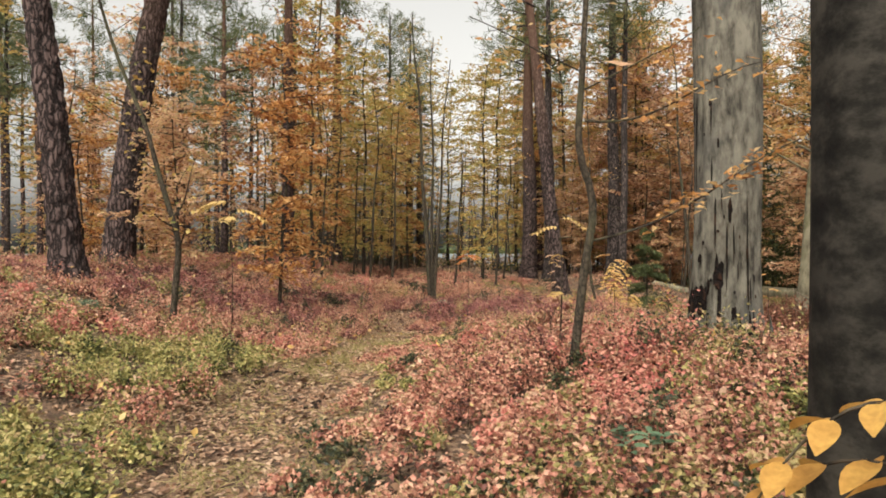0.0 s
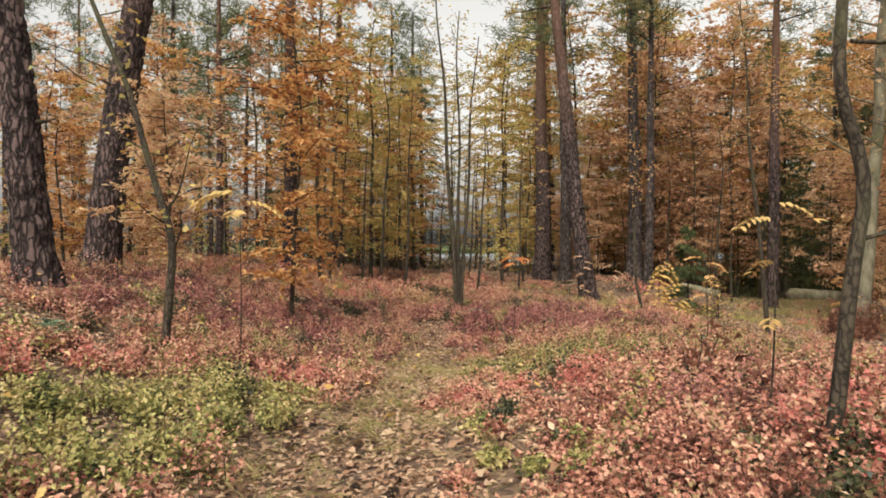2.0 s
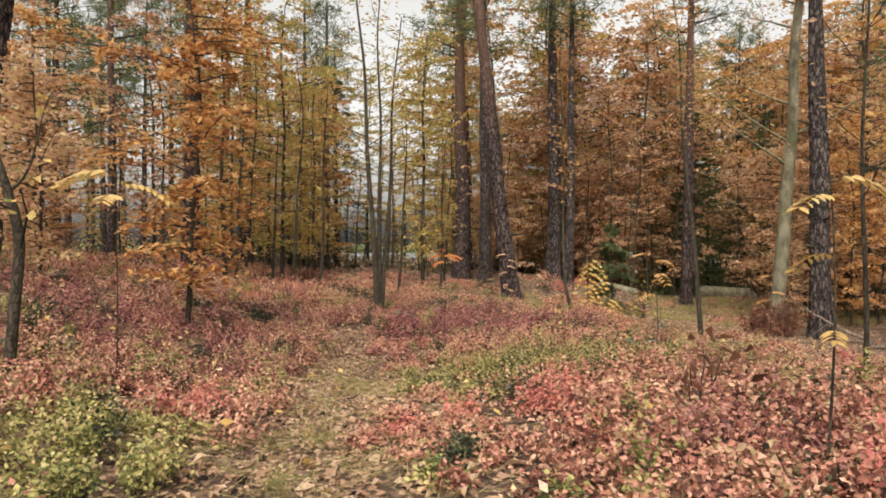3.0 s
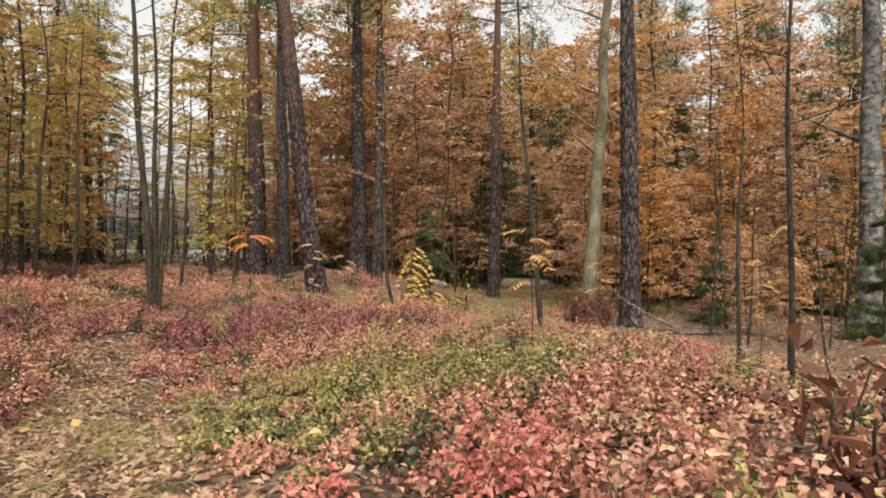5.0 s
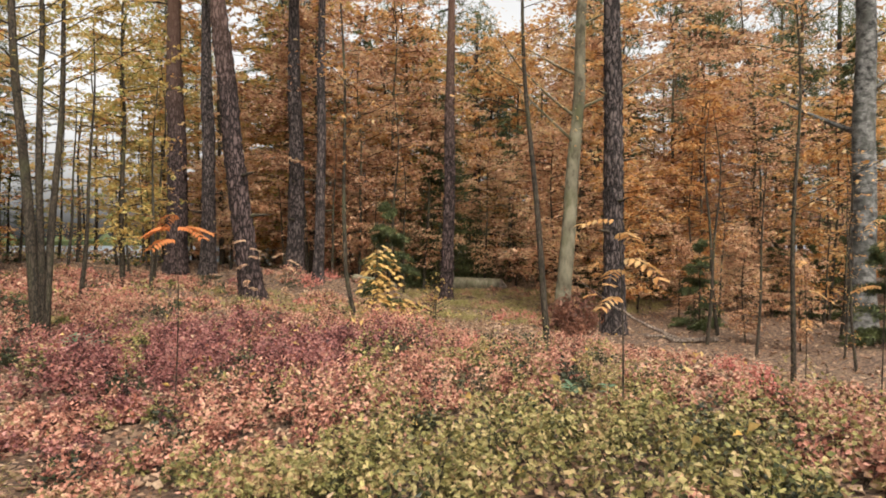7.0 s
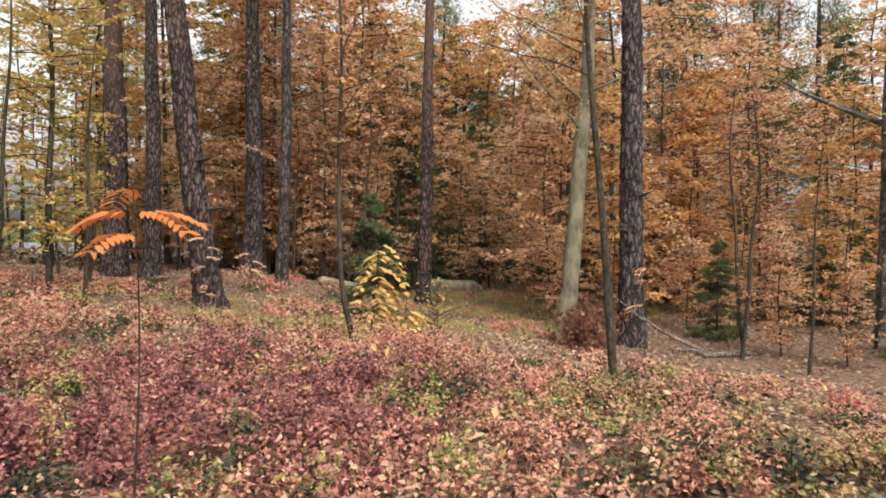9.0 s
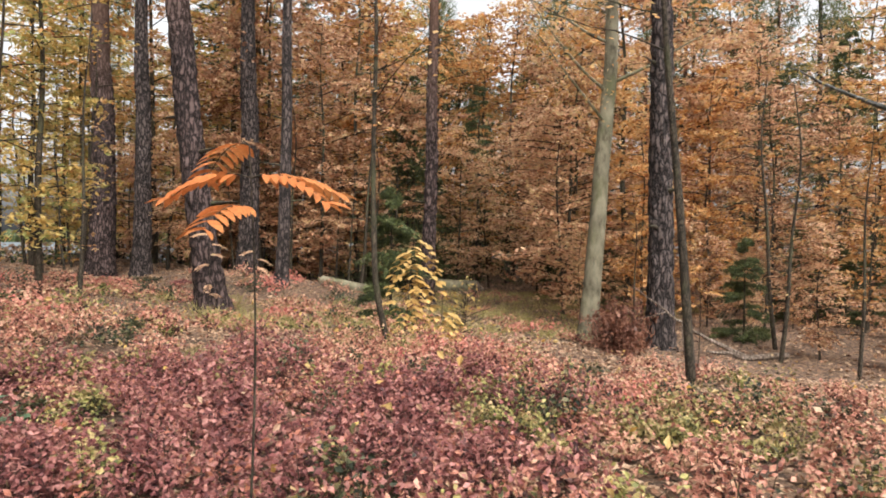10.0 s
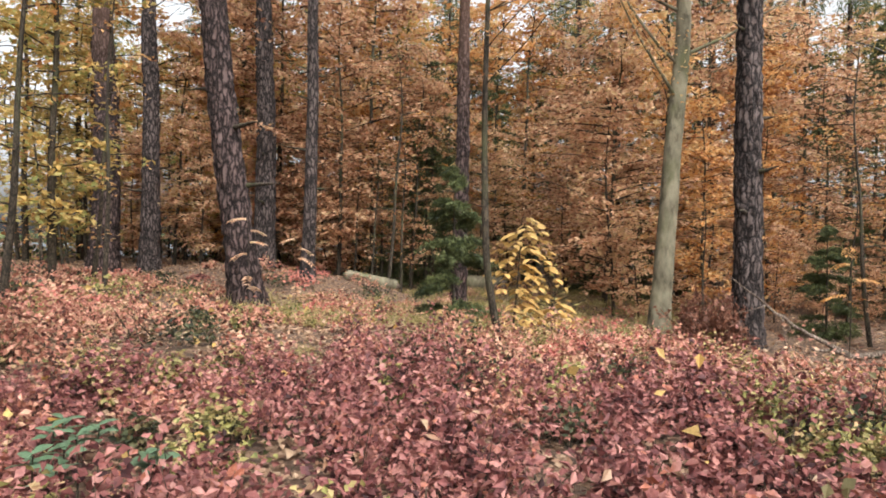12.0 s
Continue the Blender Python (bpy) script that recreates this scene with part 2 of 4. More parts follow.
def ground_mat():
    m, t, p = node_mat("forest_soil")
    n1, n2, n3 = noise_node(t, 0.7, 4.0), noise_node(t, 22.0, 6.0), noise_node(t, 140.0, 3.0)
    r1 = ramp_node(t, [(0.05, 0.028, 0.018), (0.1, 0.055, 0.033), (0.14, 0.085, 0.05), (0.09, 0.075, 0.03)], [0.25, 0.45, 0.6, 0.75])
    r2 = ramp_node(t, [(0.4, 0.36, 0.33), (0.9, 0.87, 0.84), (1.45, 1.35, 1.25)], [0.3, 0.5, 0.7])
    t.links.new(n1.outputs[0], r1.inputs[0])
    t.links.new(n2.outputs[0], r2.inputs[0])
    mix = t.nodes.new("ShaderNodeMix")
    mix.data_type, mix.blend_type = "RGBA", "MULTIPLY"
    mix.inputs[0].default_value = 1.0
    t.links.new(r1.outputs[0], mix.inputs[6])
    t.links.new(r2.outputs[0], mix.inputs[7])
    # old leaves trodden into the soil
    vor = t.nodes.new("ShaderNodeTexVoronoi")
    vor.inputs["Scale"].default_value, vor.inputs["Randomness"].default_value = 24.0, 1.0
    co = t.nodes.new("ShaderNodeTexCoord")
    t.links.new(co.outputs["Object"], vor.inputs["Vector"])
    sp = t.nodes.new("ShaderNodeSeparateColor")
    t.links.new(vor.outputs["Color"], sp.inputs[0])
    lr = ramp_node(t, [(0.025, 0.015, 0.01), (0.09, 0.05, 0.03), (0.2, 0.12, 0.072), (0.32, 0.21, 0.13)], [0.1, 0.4, 0.7, 0.95])
    t.links.new(sp.outputs[0], lr.inputs[0])
    lm = t.nodes.new("ShaderNodeMix")
    lm.data_type = "RGBA"
    lm.inputs[0].default_value = 0.65
    t.links.new(mix.outputs[2], lm.inputs[6])
    t.links.new(lr.outputs[0], lm.inputs[7])
    t.links.new(lm.outputs[2], p.inputs["Base Color"])
    p.inputs["Roughness"].default_value = 0.95
    b = t.nodes.new("ShaderNodeBump")
    b.inputs["Strength"].default_value, b.inputs["Distance"].default_value = 0.8, 0.04
    t.links.new(n2.outputs[0], b.inputs["Height"])
    b2 = t.nodes.new("ShaderNodeBump")
    b2.inputs["Strength"].default_value, b2.inputs["Distance"].default_value = 0.5, 0.01
    t.links.new(n3.outputs[0], b2.inputs["Height"])
    t.links.new(b.outputs[0], b2.inputs["Normal"])
    t.links.new(b2.outputs[0], p.inputs["Normal"])
    return m


def water_mat():
    m, t, p = node_mat("lake_water")
    p.inputs["Base Color"].default_value = (0.05, 0.08, 0.1, 1)
    p.inputs["Roughness"].default_value = 0.3
    n = noise_node(t, 1.5, 3.0, (1, 0.3, 1))
    b = t.nodes.new("ShaderNodeBump")
    b.inputs["Strength"].default_value, b.inputs["Distance"].default_value = 0.25, 0.1
    t.links.new(n.outputs[0], b.inputs["Height"])
    t.links.new(b.outputs[0], p.inputs["Normal"])
    return m


# ---- mesh helpers ----
rng = np.random.default_rng(7)


def mesh_data(name, verts, faces, material, smooth=False):
    """A mesh from arrays: verts (n, 3), faces (m, 3 or 4)."""
    verts, faces = np.asarray(verts, np.float32), np.asarray(faces, np.int32)
    me = bpy.data.meshes.new(name)
    k = faces.shape[1]
    me.vertices.add(len(verts))
    me.vertices.foreach_set("co", verts.ravel())
    me.loops.add(faces.size)
    me.loops.foreach_set("vertex_index", faces.ravel())
    me.polygons.add(len(faces))
    me.polygons.foreach_set("loop_start", np.arange(0, faces.size, k, dtype=np.int32))
    me.polygons.foreach_set("use_smooth", np.full(len(faces), smooth))
    me.update(calc_edges=True)
    me.materials.append(material)
    return me


def part(name, data, parent, label=""):
    ob = new(name, data)
    ob.parent = parent
    return tagged(ob, label)


def merge(pieces):
    vs, fs, n = [], [], 0
    for v, f in pieces:
        vs.append(v)
        fs.append(np.asarray(f) + n)
        n += len(v)
    return np.concatenate(vs), np.concatenate(fs)


def tube(points, radii, segs=8, relief=None):
    """A closed, tapered tube of quads along points; relief(angle, height) moves the skin outwards."""
    pts, rad = np.asarray(points, float), np.asarray(radii, float)
    d = np.gradient(pts, axis=0)
    d /= np.linalg.norm(d, axis=1)[:, None] + 1e-9
    ref = np.where(np.abs(d[:, 2:3]) > 0.85, [[0.0, 1.0, 0.0]], [[0.0, 0.0, 1.0]])
    ref = ref[len(ref) // 2][None].repeat(len(d), 0)
    u = np.cross(ref, d)
    u /= np.linalg.norm(u, axis=1)[:, None] + 1e-9
    w = np.cross(d, u)
    ang = np.linspace(0, 2 * np.pi, segs, endpoint=False)
    r = rad[:, None] * np.ones(segs)[None]
    if relief is not None:
        r = r + relief(ang[None].repeat(len(pts), 0), pts[:, 2][:, None].repeat(segs, 1), r)
    v = pts[:, None] + (np.cos(ang)[None, :, None] * u[:, None] + np.sin(ang)[None, :, None] * w[:, None]) * r[..., None]
    n = len(pts)
    i, j = np.meshgrid(np.arange(n - 1), np.arange(segs), indexing="ij")
    k = (j + 1) % segs
    f = np.stack([i * segs + j, i * segs + k, (i + 1) * segs + k, (i + 1) * segs + j], -1).reshape(-1, 4)
    v = np.concatenate([v.reshape(-1, 3), pts[-1:] + d[-1:] * rad[-1]])
    last = (n - 1) * segs
    cap = np.stack([last + np.arange(0, segs, 2), last + (np.arange(0, segs, 2) + 1) % segs, last + (np.arange(0, segs, 2) + 2) % segs, np.full(segs // 2, n * segs)], -1)
    return v, np.concatenate([f, cap])


def leaf_cloud(centres, size, up=0.8, aspect=0.55, fold=0.18, along=None, spread=0.35):
    """Folded leaf blades of two triangles each. up: how flat they lie; along: the way their tips point."""
    c = np.asarray(centres, float)
    n = len(c)
    nor = rng.normal(size=(n, 3)) * (1 - up) + np.array([0, 0, up])
    nor /= np.linalg.norm(nor, axis=1)[:, None] + 1e-9
    tip = rng.normal(size=(n, 3))
    if along is not None:
        tip = np.asarray(along, float) + tip * spread
    tip -= nor * (tip * nor).sum(1)[:, None]
    tip /= np.linalg.norm(tip, axis=1)[:, None] + 1e-9
    side = np.cross(nor, tip)
    s = (np.asarray(size) * rng.uniform(0.65, 1.25, n))[:, None]
    lift = nor * s * fold * rng.uniform(-0.6, 1.4, n)[:, None]
    v = np.stack([c - tip * s * 0.5, c + side * s * aspect * 0.5 + lift - tip * s * 0.05, c + tip * s * 0.5 - lift * 0.6, c - side * s * aspect * 0.5 + lift - tip * s * 0.05], 1)
    b = np.arange(n)[:, None] * 4
    f = np.stack([b + [0, 1, 2], b + [0, 2, 3]], 1).reshape(-1, 3)
    return v.reshape(-1, 3), f


def leaf_blade(at, way, size, wide=0.4, flat=0.8, teeth=0.0):
    """One leaf with a pointed oval outline, a raised rib and a drooping tip."""
    nor = Vector(rng.normal(size=3) * (1 - flat)) + Vector((0, 0, flat))
    w = Vector(way).normalized()
    nor = (nor - w * nor.dot(w)).normalized()
    side = nor.cross(w)
    vs, k = [], 7
    for i in range(k):
        f = i / (k - 1)
        half = size * wide * 0.5 * math.sin(math.pi * min(f * 0.97 + 0.02, 1)) ** 0.8 * (1 + teeth * (i % 2))
        mid = Vector(at) + w * size * (f - 0.5) - nor * size * 0.22 * f * f
        vs += [mid - side * half + nor * half * 0.3, mid, mid + side * half + nor * half * 0.3]
    fs = []
    for i in range(k - 1):
        a = i * 3
        fs += [(a, a + 1, a + 4, a + 3), (a + 1, a + 2, a + 5, a + 4)]
    return np.array([tuple(v) for v in vs]), np.array(fs)


def smooth01(x, a, b):
    t = np.clip((np.asarray(x, float) - a) / (b - a), 0, 1)
    return t * t * (3 - 2 * t)


def wave(x, y, s, k):
    """Smooth, cheap unevenness between about -1 and 1."""
    return (np.sin(x * s + 1.3 * k + 1.7 * np.sin(y * s * 0.7 + k)) + np.sin(y * s * 1.1 + 2.1 * k + 1.5 * np.sin(x * s * 0.8 - k))) * 0.5


def height(x, y):
    """The forest floor: a bank on one side, falling away on the other, down to the lake far ahead."""
    x, y = np.asarray(x, float), np.asarray(y, float)
    g = 0.78 * smooth01(-x, 1.6, 7.0) * (1 - 0.5 * smooth01(y, 24, 40)) - 1.1 * smooth01(x, 0.5, 12.0)
    g = g + 0.42 * np.exp(-((x - 2.3) / 2.2) ** 2 - ((y - 5.0) / 3.0) ** 2)
    g = g - 0.36 * np.exp(-((x + 0.6) / 2.6) ** 2 - ((y - 12.0) / 3.2) ** 2)
    g = g - 0.14 * np.exp(-((x - 1.6) / 2.4) ** 2 - ((y - 16.2) / 2.2) ** 2)
    g = g - 0.25 * np.exp(-((x - 4.3) / 3.0) ** 2 - ((y - 22.5) / 3.5) ** 2)
    g = g + 0.65 * smooth01(y, 24, 29) * smooth01(x, 4, 8) * (1 - smooth01(x, 9.5, 12))
    g = g - 2.5 * smooth01(y, 58, 85)
    return g + 0.05 * wave(x, y, 0.9, 1.0) + 0.02 * wave(x, y, 3.1, 2.0)


def path_mask(x, y):
    """1 on the trodden path, 0 off it."""
    x, y = np.asarray(x, float), np.asarray(y, float)
    mid = -1.3 + 0.08 * np.sin(y * 0.9) + 0.25 * smooth01(-y, -3, 1) + 0.4 * smooth01(y, 7, 10)
    half = 0.4 + 0.1 * np.sin(y * 1.3 + 1)
    return (1 - smooth01(np.abs(x - mid), half * 0.7, half * 1.6)) * (1 - smooth01(y, 12.5, 16))


# ---- ground ----
core_x, core_y = np.arange(-16, 26, 0.25), np.arange(-6, 44, 0.25)
far = np.array([1.5, 4, 8, 14, 24, 40, 70, 120, 220, 420, 800, 1500])
gx = np.concatenate([-16 - far[::-1], core_x, 26 + far])
gy = np.concatenate([-6 - far[::-1], core_y, 44 + far])
mx, my = np.meshgrid(gx, gy)
mz = height(mx, my) - 0.05 * path_mask(mx, my)
nx = len(gx)
ii, jj = np.meshgrid(np.arange(len(gy) - 1), np.arange(nx - 1), indexing="ij")
quads = np.stack([ii * nx + jj, ii * nx + jj + 1, (ii + 1) * nx + jj + 1, (ii + 1) * nx + jj], -1).reshape(-1, 4)
ground = new("ground", mesh_data("ground", np.stack([mx, my, mz], -1).reshape(-1, 3), quads, ground_mat(), True))
tagged(ground, "brown forest floor of soil and rotting leaves", "ground", kind="structure")
lake = new("water", mesh_data("water", [(-400, 66, -1.15), (500, 66, -1.15), (500, 330, -1.15), (-400, 330, -1.15)], [(0, 1, 2, 3)], water_mat()))
tagged(lake, "pale lake glinting far behind the trees", "lake", kind="structure")


# ---- trees ----
def plates(cell, depth, seed):
    """Relief of long bark plates with furrows between them."""
    def relief(ang, z, r):
        out = np.zeros(ang.shape)
        for i in range(ang.shape[0]):
            for j in range(ang.shape[1]):
                rr = r[i, j]
                p = Vector((math.cos(ang[i, j]) * rr * cell, math.sin(ang[i, j]) * rr * cell, z[i, j] * cell * 0.3 + seed))
                p = p + noise.noise_vector(p * 0.7) * 0.5
                d = noise.voronoi(p)[0]
                out[i, j] = min(d[1] - d[0], 0.4) / 0.4
        return (out - 0.6) * depth
    return relief


def stem_line(base, tall, lean, bend=0.0, n=24, wob=0.0, seed=0.0):
    """Points up a stem: lean (metres sideways per metre up), bend (bow), wobble."""
    h = np.linspace(-0.25, tall, n)
    k = h / tall
    x = lean[0] * h + bend * np.sin(k * np.pi) + wob * np.sin(h * 1.7 + seed) * np.clip(k, 0, 1)
    y = lean[1] * h + wob * np.cos(h * 1.3 + 2 * seed) * np.clip(k, 0, 1)
    return np.stack([x + base[0], y + base[1], h + base[2]], 1)


def limb_set(line, radii, start, count, length, rise, seed, droop=0.0, bushy=False):
    """Bare limbs that leave a stem between start and its top; gives tubes and their lines."""
    rs = np.random.default_rng(seed)
    tubes, lines = [], []
    n = len(line)
    for i in range(count):
        k = start + (1 - start) * (i + rs.uniform(0, 0.9)) / count
        a = rs.uniform(0, 2 * np.pi)
        q = min(int(k * (n - 1)), n - 2)
        o = line[q]
        u = (k - start) / (1 - start + 1e-6)
        ln = length * ((0.45 + 0.75 * math.sin(0.35 + u * 2.5)) if bushy else (1.15 - 0.75 * u)) * rs.uniform(0.45, 1.25)
        t = np.linspace(0, 1, 6)
        d = np.array([math.cos(a), math.sin(a), 0.0])
        pts = o + np.outer(t * ln, d) + np.outer((rise * t - droop * t * t) * ln, [0, 0, 1]) + np.cumsum(rs.normal(0, 0.03 * ln, (6, 3)), 0) * t[:, None]
        tubes.append(tube(pts, np.linspace(max(0.006, radii[q] * 0.3), 0.004, 6), 4))
        lines.append(pts)
    return tubes, lines


def on_lines(lines, count, spread, lo=0.15):
    """Points scattered about lines, with the line's way at each."""
    L = np.asarray(lines)
    pick = rng.integers(0, len(L), count)
    t = rng.uniform(lo, 1.0, count) * (L.shape[1] - 1.001)
    i = t.astype(int)
    f = (t - i)[:, None]
    a, b = L[pick, i], L[pick, i + 1]
    d = b - a
    d /= np.linalg.norm(d, axis=1)[:, None] + 1e-9
    return a + (b - a) * f + rng.normal(size=(count, 3)) * spread, d


def needle_crown(limbs, tufts, per, size, spread):
    """Tufts of long needles along limbs."""
    c, d = on_lines(limbs, tufts, spread, 0.3)
    cc = np.repeat(c, per, 0)
    out = rng.normal(size=cc.shape)
    out /= np.linalg.norm(out, axis=1)[:, None]
    return leaf_cloud(cc + out * size * 0.5, size, 0.1, 0.1, 0.03, out, 0.15)


def pine_crown_data(seed):
    line = stem_line((0, 0, 0), 8.0, (0, 0))
    tubes, lines = limb_set(line, np.linspace(0.15, 0.03, 24), 0.05, 26, 2.3, 0.25, seed)
    return [mesh_data("limb", *tb, PINE, True) for tb in tubes], mesh_data("crown", *needle_crown(lines, 380, 9, 0.36, 0.3), NEEDLE)


PINE_TOPS = [pine_crown_data(s) for s in (3, 11)]


def pine(x, y, r, lean=(0, 0), bend=0.0, tall=17.0, material=None, label="", fine=True, crown_from=0.55, stubs=7, flare=0.35):
    z = float(height(x, y))
    tree = new("pine_tree")
    tree.matrix_world = pose(x, y, z)
    seed = x * 3.1 + y
    if fine:
        low = stem_line((0, 0, 0), 7.0, lean, bend, 150, 0.02, seed)
        rl = r * (1.0 - 0.035 * np.linspace(0, 7, 150)) + r * flare * np.exp(-np.linspace(-0.25, 7, 150) * 2.6)
        trunk = tube(low, rl, 56, plates(9.0, 0.045, seed))
    else:
        low = stem_line((0, 0, 0), 7.0, lean, bend, 24, 0.02, seed)
        rl = r * (1.0 - 0.035 * np.linspace(0, 7, 24)) + r * flare * np.exp(-np.linspace(-0.25, 7, 24) * 2.6)
        trunk = tube(low, rl, 14)
    top = stem_line((0, 0, 0), tall - 7.0, lean, 0, 14)[1:] * [1, 1, 1]
    top = top - top[0] + low[-1] - [0, 0, 0.02]
    trunk = merge([trunk, tube(top, np.linspace(rl[-1] * 0.98, r * 0.2, len(top)), 14)])
    part("trunk", mesh_data("trunk", *trunk, material or PINE, True), tree)
    tubes, _ = limb_set(low, rl, 0.3, stubs, 0.7, 0.1, int(abs(seed * 7)) + 1)
    for tb in tubes:
        part("dead_branch", mesh_data("dead_branch", *tb, TWIG, True), tree, "bare dead branch stub")
    limbs, needles = PINE_TOPS[int(abs(seed)) % 2]
    place = pose(top[2][0], top[2][1], tall * crown_from, 0, 0, seed * 60) @ Matrix.Diagonal((1, 1, tall * (1 - crown_from) / 8.2, 1))
    for nm, data in [("limb", d) for d in limbs] + [("crown", needles)]:
        part(nm, data, tree).matrix_local = place
    return tagged(tree, label or "tall pine with furrowed reddish-brown bark", "tree", "pines of the wood")


pine(-6.54, 11.33, 0.26, (-0.125, 0.0), 0.05, label="leaning pine with grey-brown plated bark on a heather bank")
pine(-8.21, 16.31, 0.37, (0.14, 0.02), -0.1, label="stout pine leaning over, dark furrowed bark at its foot")
pine(4.55, 34.62, 0.42, (0.0, 0.0), 0.1, 19, label="thick dark pine in a row of three")
pine(5.34, 32.73, 0.28, (0.0, 0.0), 0.05, 18, PINE_GREY, "straight slender grey-brown pine in a row of three")
pine(4.3, 23.44, 0.27, (-0.1, 0.05), -0.06, 18, PINE, "pine leaning over, deep plated bark, split flaring foot", flare=0.6)
pine(8.13, 31.09, 0.33, (0.0, 0.0), 0.08, 18, PINE_GREY, "straight pine with grey scaly bark")
pine(12.04, 26.62, 0.23, (0.02, 0.0), 0.05, 18, label="slim pine turning reddish higher up")
pine(10.77, 17.75, 0.25, (-0.015, 0.0), 0.03, 17, PINE_GREY, "dark upright pine beside a dead brown thicket")
pine(-5.51, 22.85, 0.24, (0.01, 0.0), 0.03, 17)
pine(-5.87, 35.5, 0.33, (0.01, 0.0), 0.03, 18)
pine(6.3, 43.0, 0.42, (0.0, 0.0), 0.03, 18, fine=False)
pine(-3.7, 45.0, 0.24, (0.0, 0.0), 0.03, 18, PINE_GREY, fine=False)
pine(-2.4, 46.0, 0.26, (0.005, 0.0), 0.03, 18, PINE_GREY, fine=False)


def smooth_tree(name, x, y, r, lean, bend, tall, material, label, limbs=5, leaves=0, leaf=None, segs=20):
    z = float(height(x, y))
    tree = new(name)
    tree.matrix_world = pose(x, y, z)
    line = stem_line((0, 0, 0), tall, lean, bend, 60, 0.05, x)
    rad = r * (1 - 0.6 * np.linspace(0, 1, 60)) + r * 0.3 * np.exp(-np.linspace(-0.2, tall, 60) * 3)
    lumps = lambda ang, zz, rr: 0.05 * rr * np.sin(ang * 3 + zz * 1.2) + 0.025 * rr * np.sin(ang * 7 - zz * 4)
    part("trunk", mesh_data("trunk", *tube(line, rad, segs, lumps), material, True), tree)
    tubes, lines = limb_set(line, rad, 0.35, limbs, tall * 0.22, 0.5, int(abs(x * 10)) + 3)
    for tb in tubes:
        part("branch", mesh_data("branch", *tb, material, True), tree)
    if leaves:
        c, d = on_lines(lines, leaves, 0.3)
        part("crown", mesh_data("crown", *leaf_cloud(c, 0.085, 0.7, along=d), leaf), tree)
    return tagged(tree, label, "tree")


smooth_tree("beech_tree", 10.71, 19.4, 0.2, (0.045, -0.035), 0.1, 12, BEECH, "pale smooth-barked beech bending slightly above a brown thicket", 12, 3500, ORANGE)
smooth_tree("birch_tree", 15.92, 14.88, 0.3, (0.0, 0.0), 0.05, 14, BIRCH, "birch with white bark broken by dark patches", 10, 3000, YELLOW)
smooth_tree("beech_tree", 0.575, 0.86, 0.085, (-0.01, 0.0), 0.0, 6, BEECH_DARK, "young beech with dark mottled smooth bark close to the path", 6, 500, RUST)


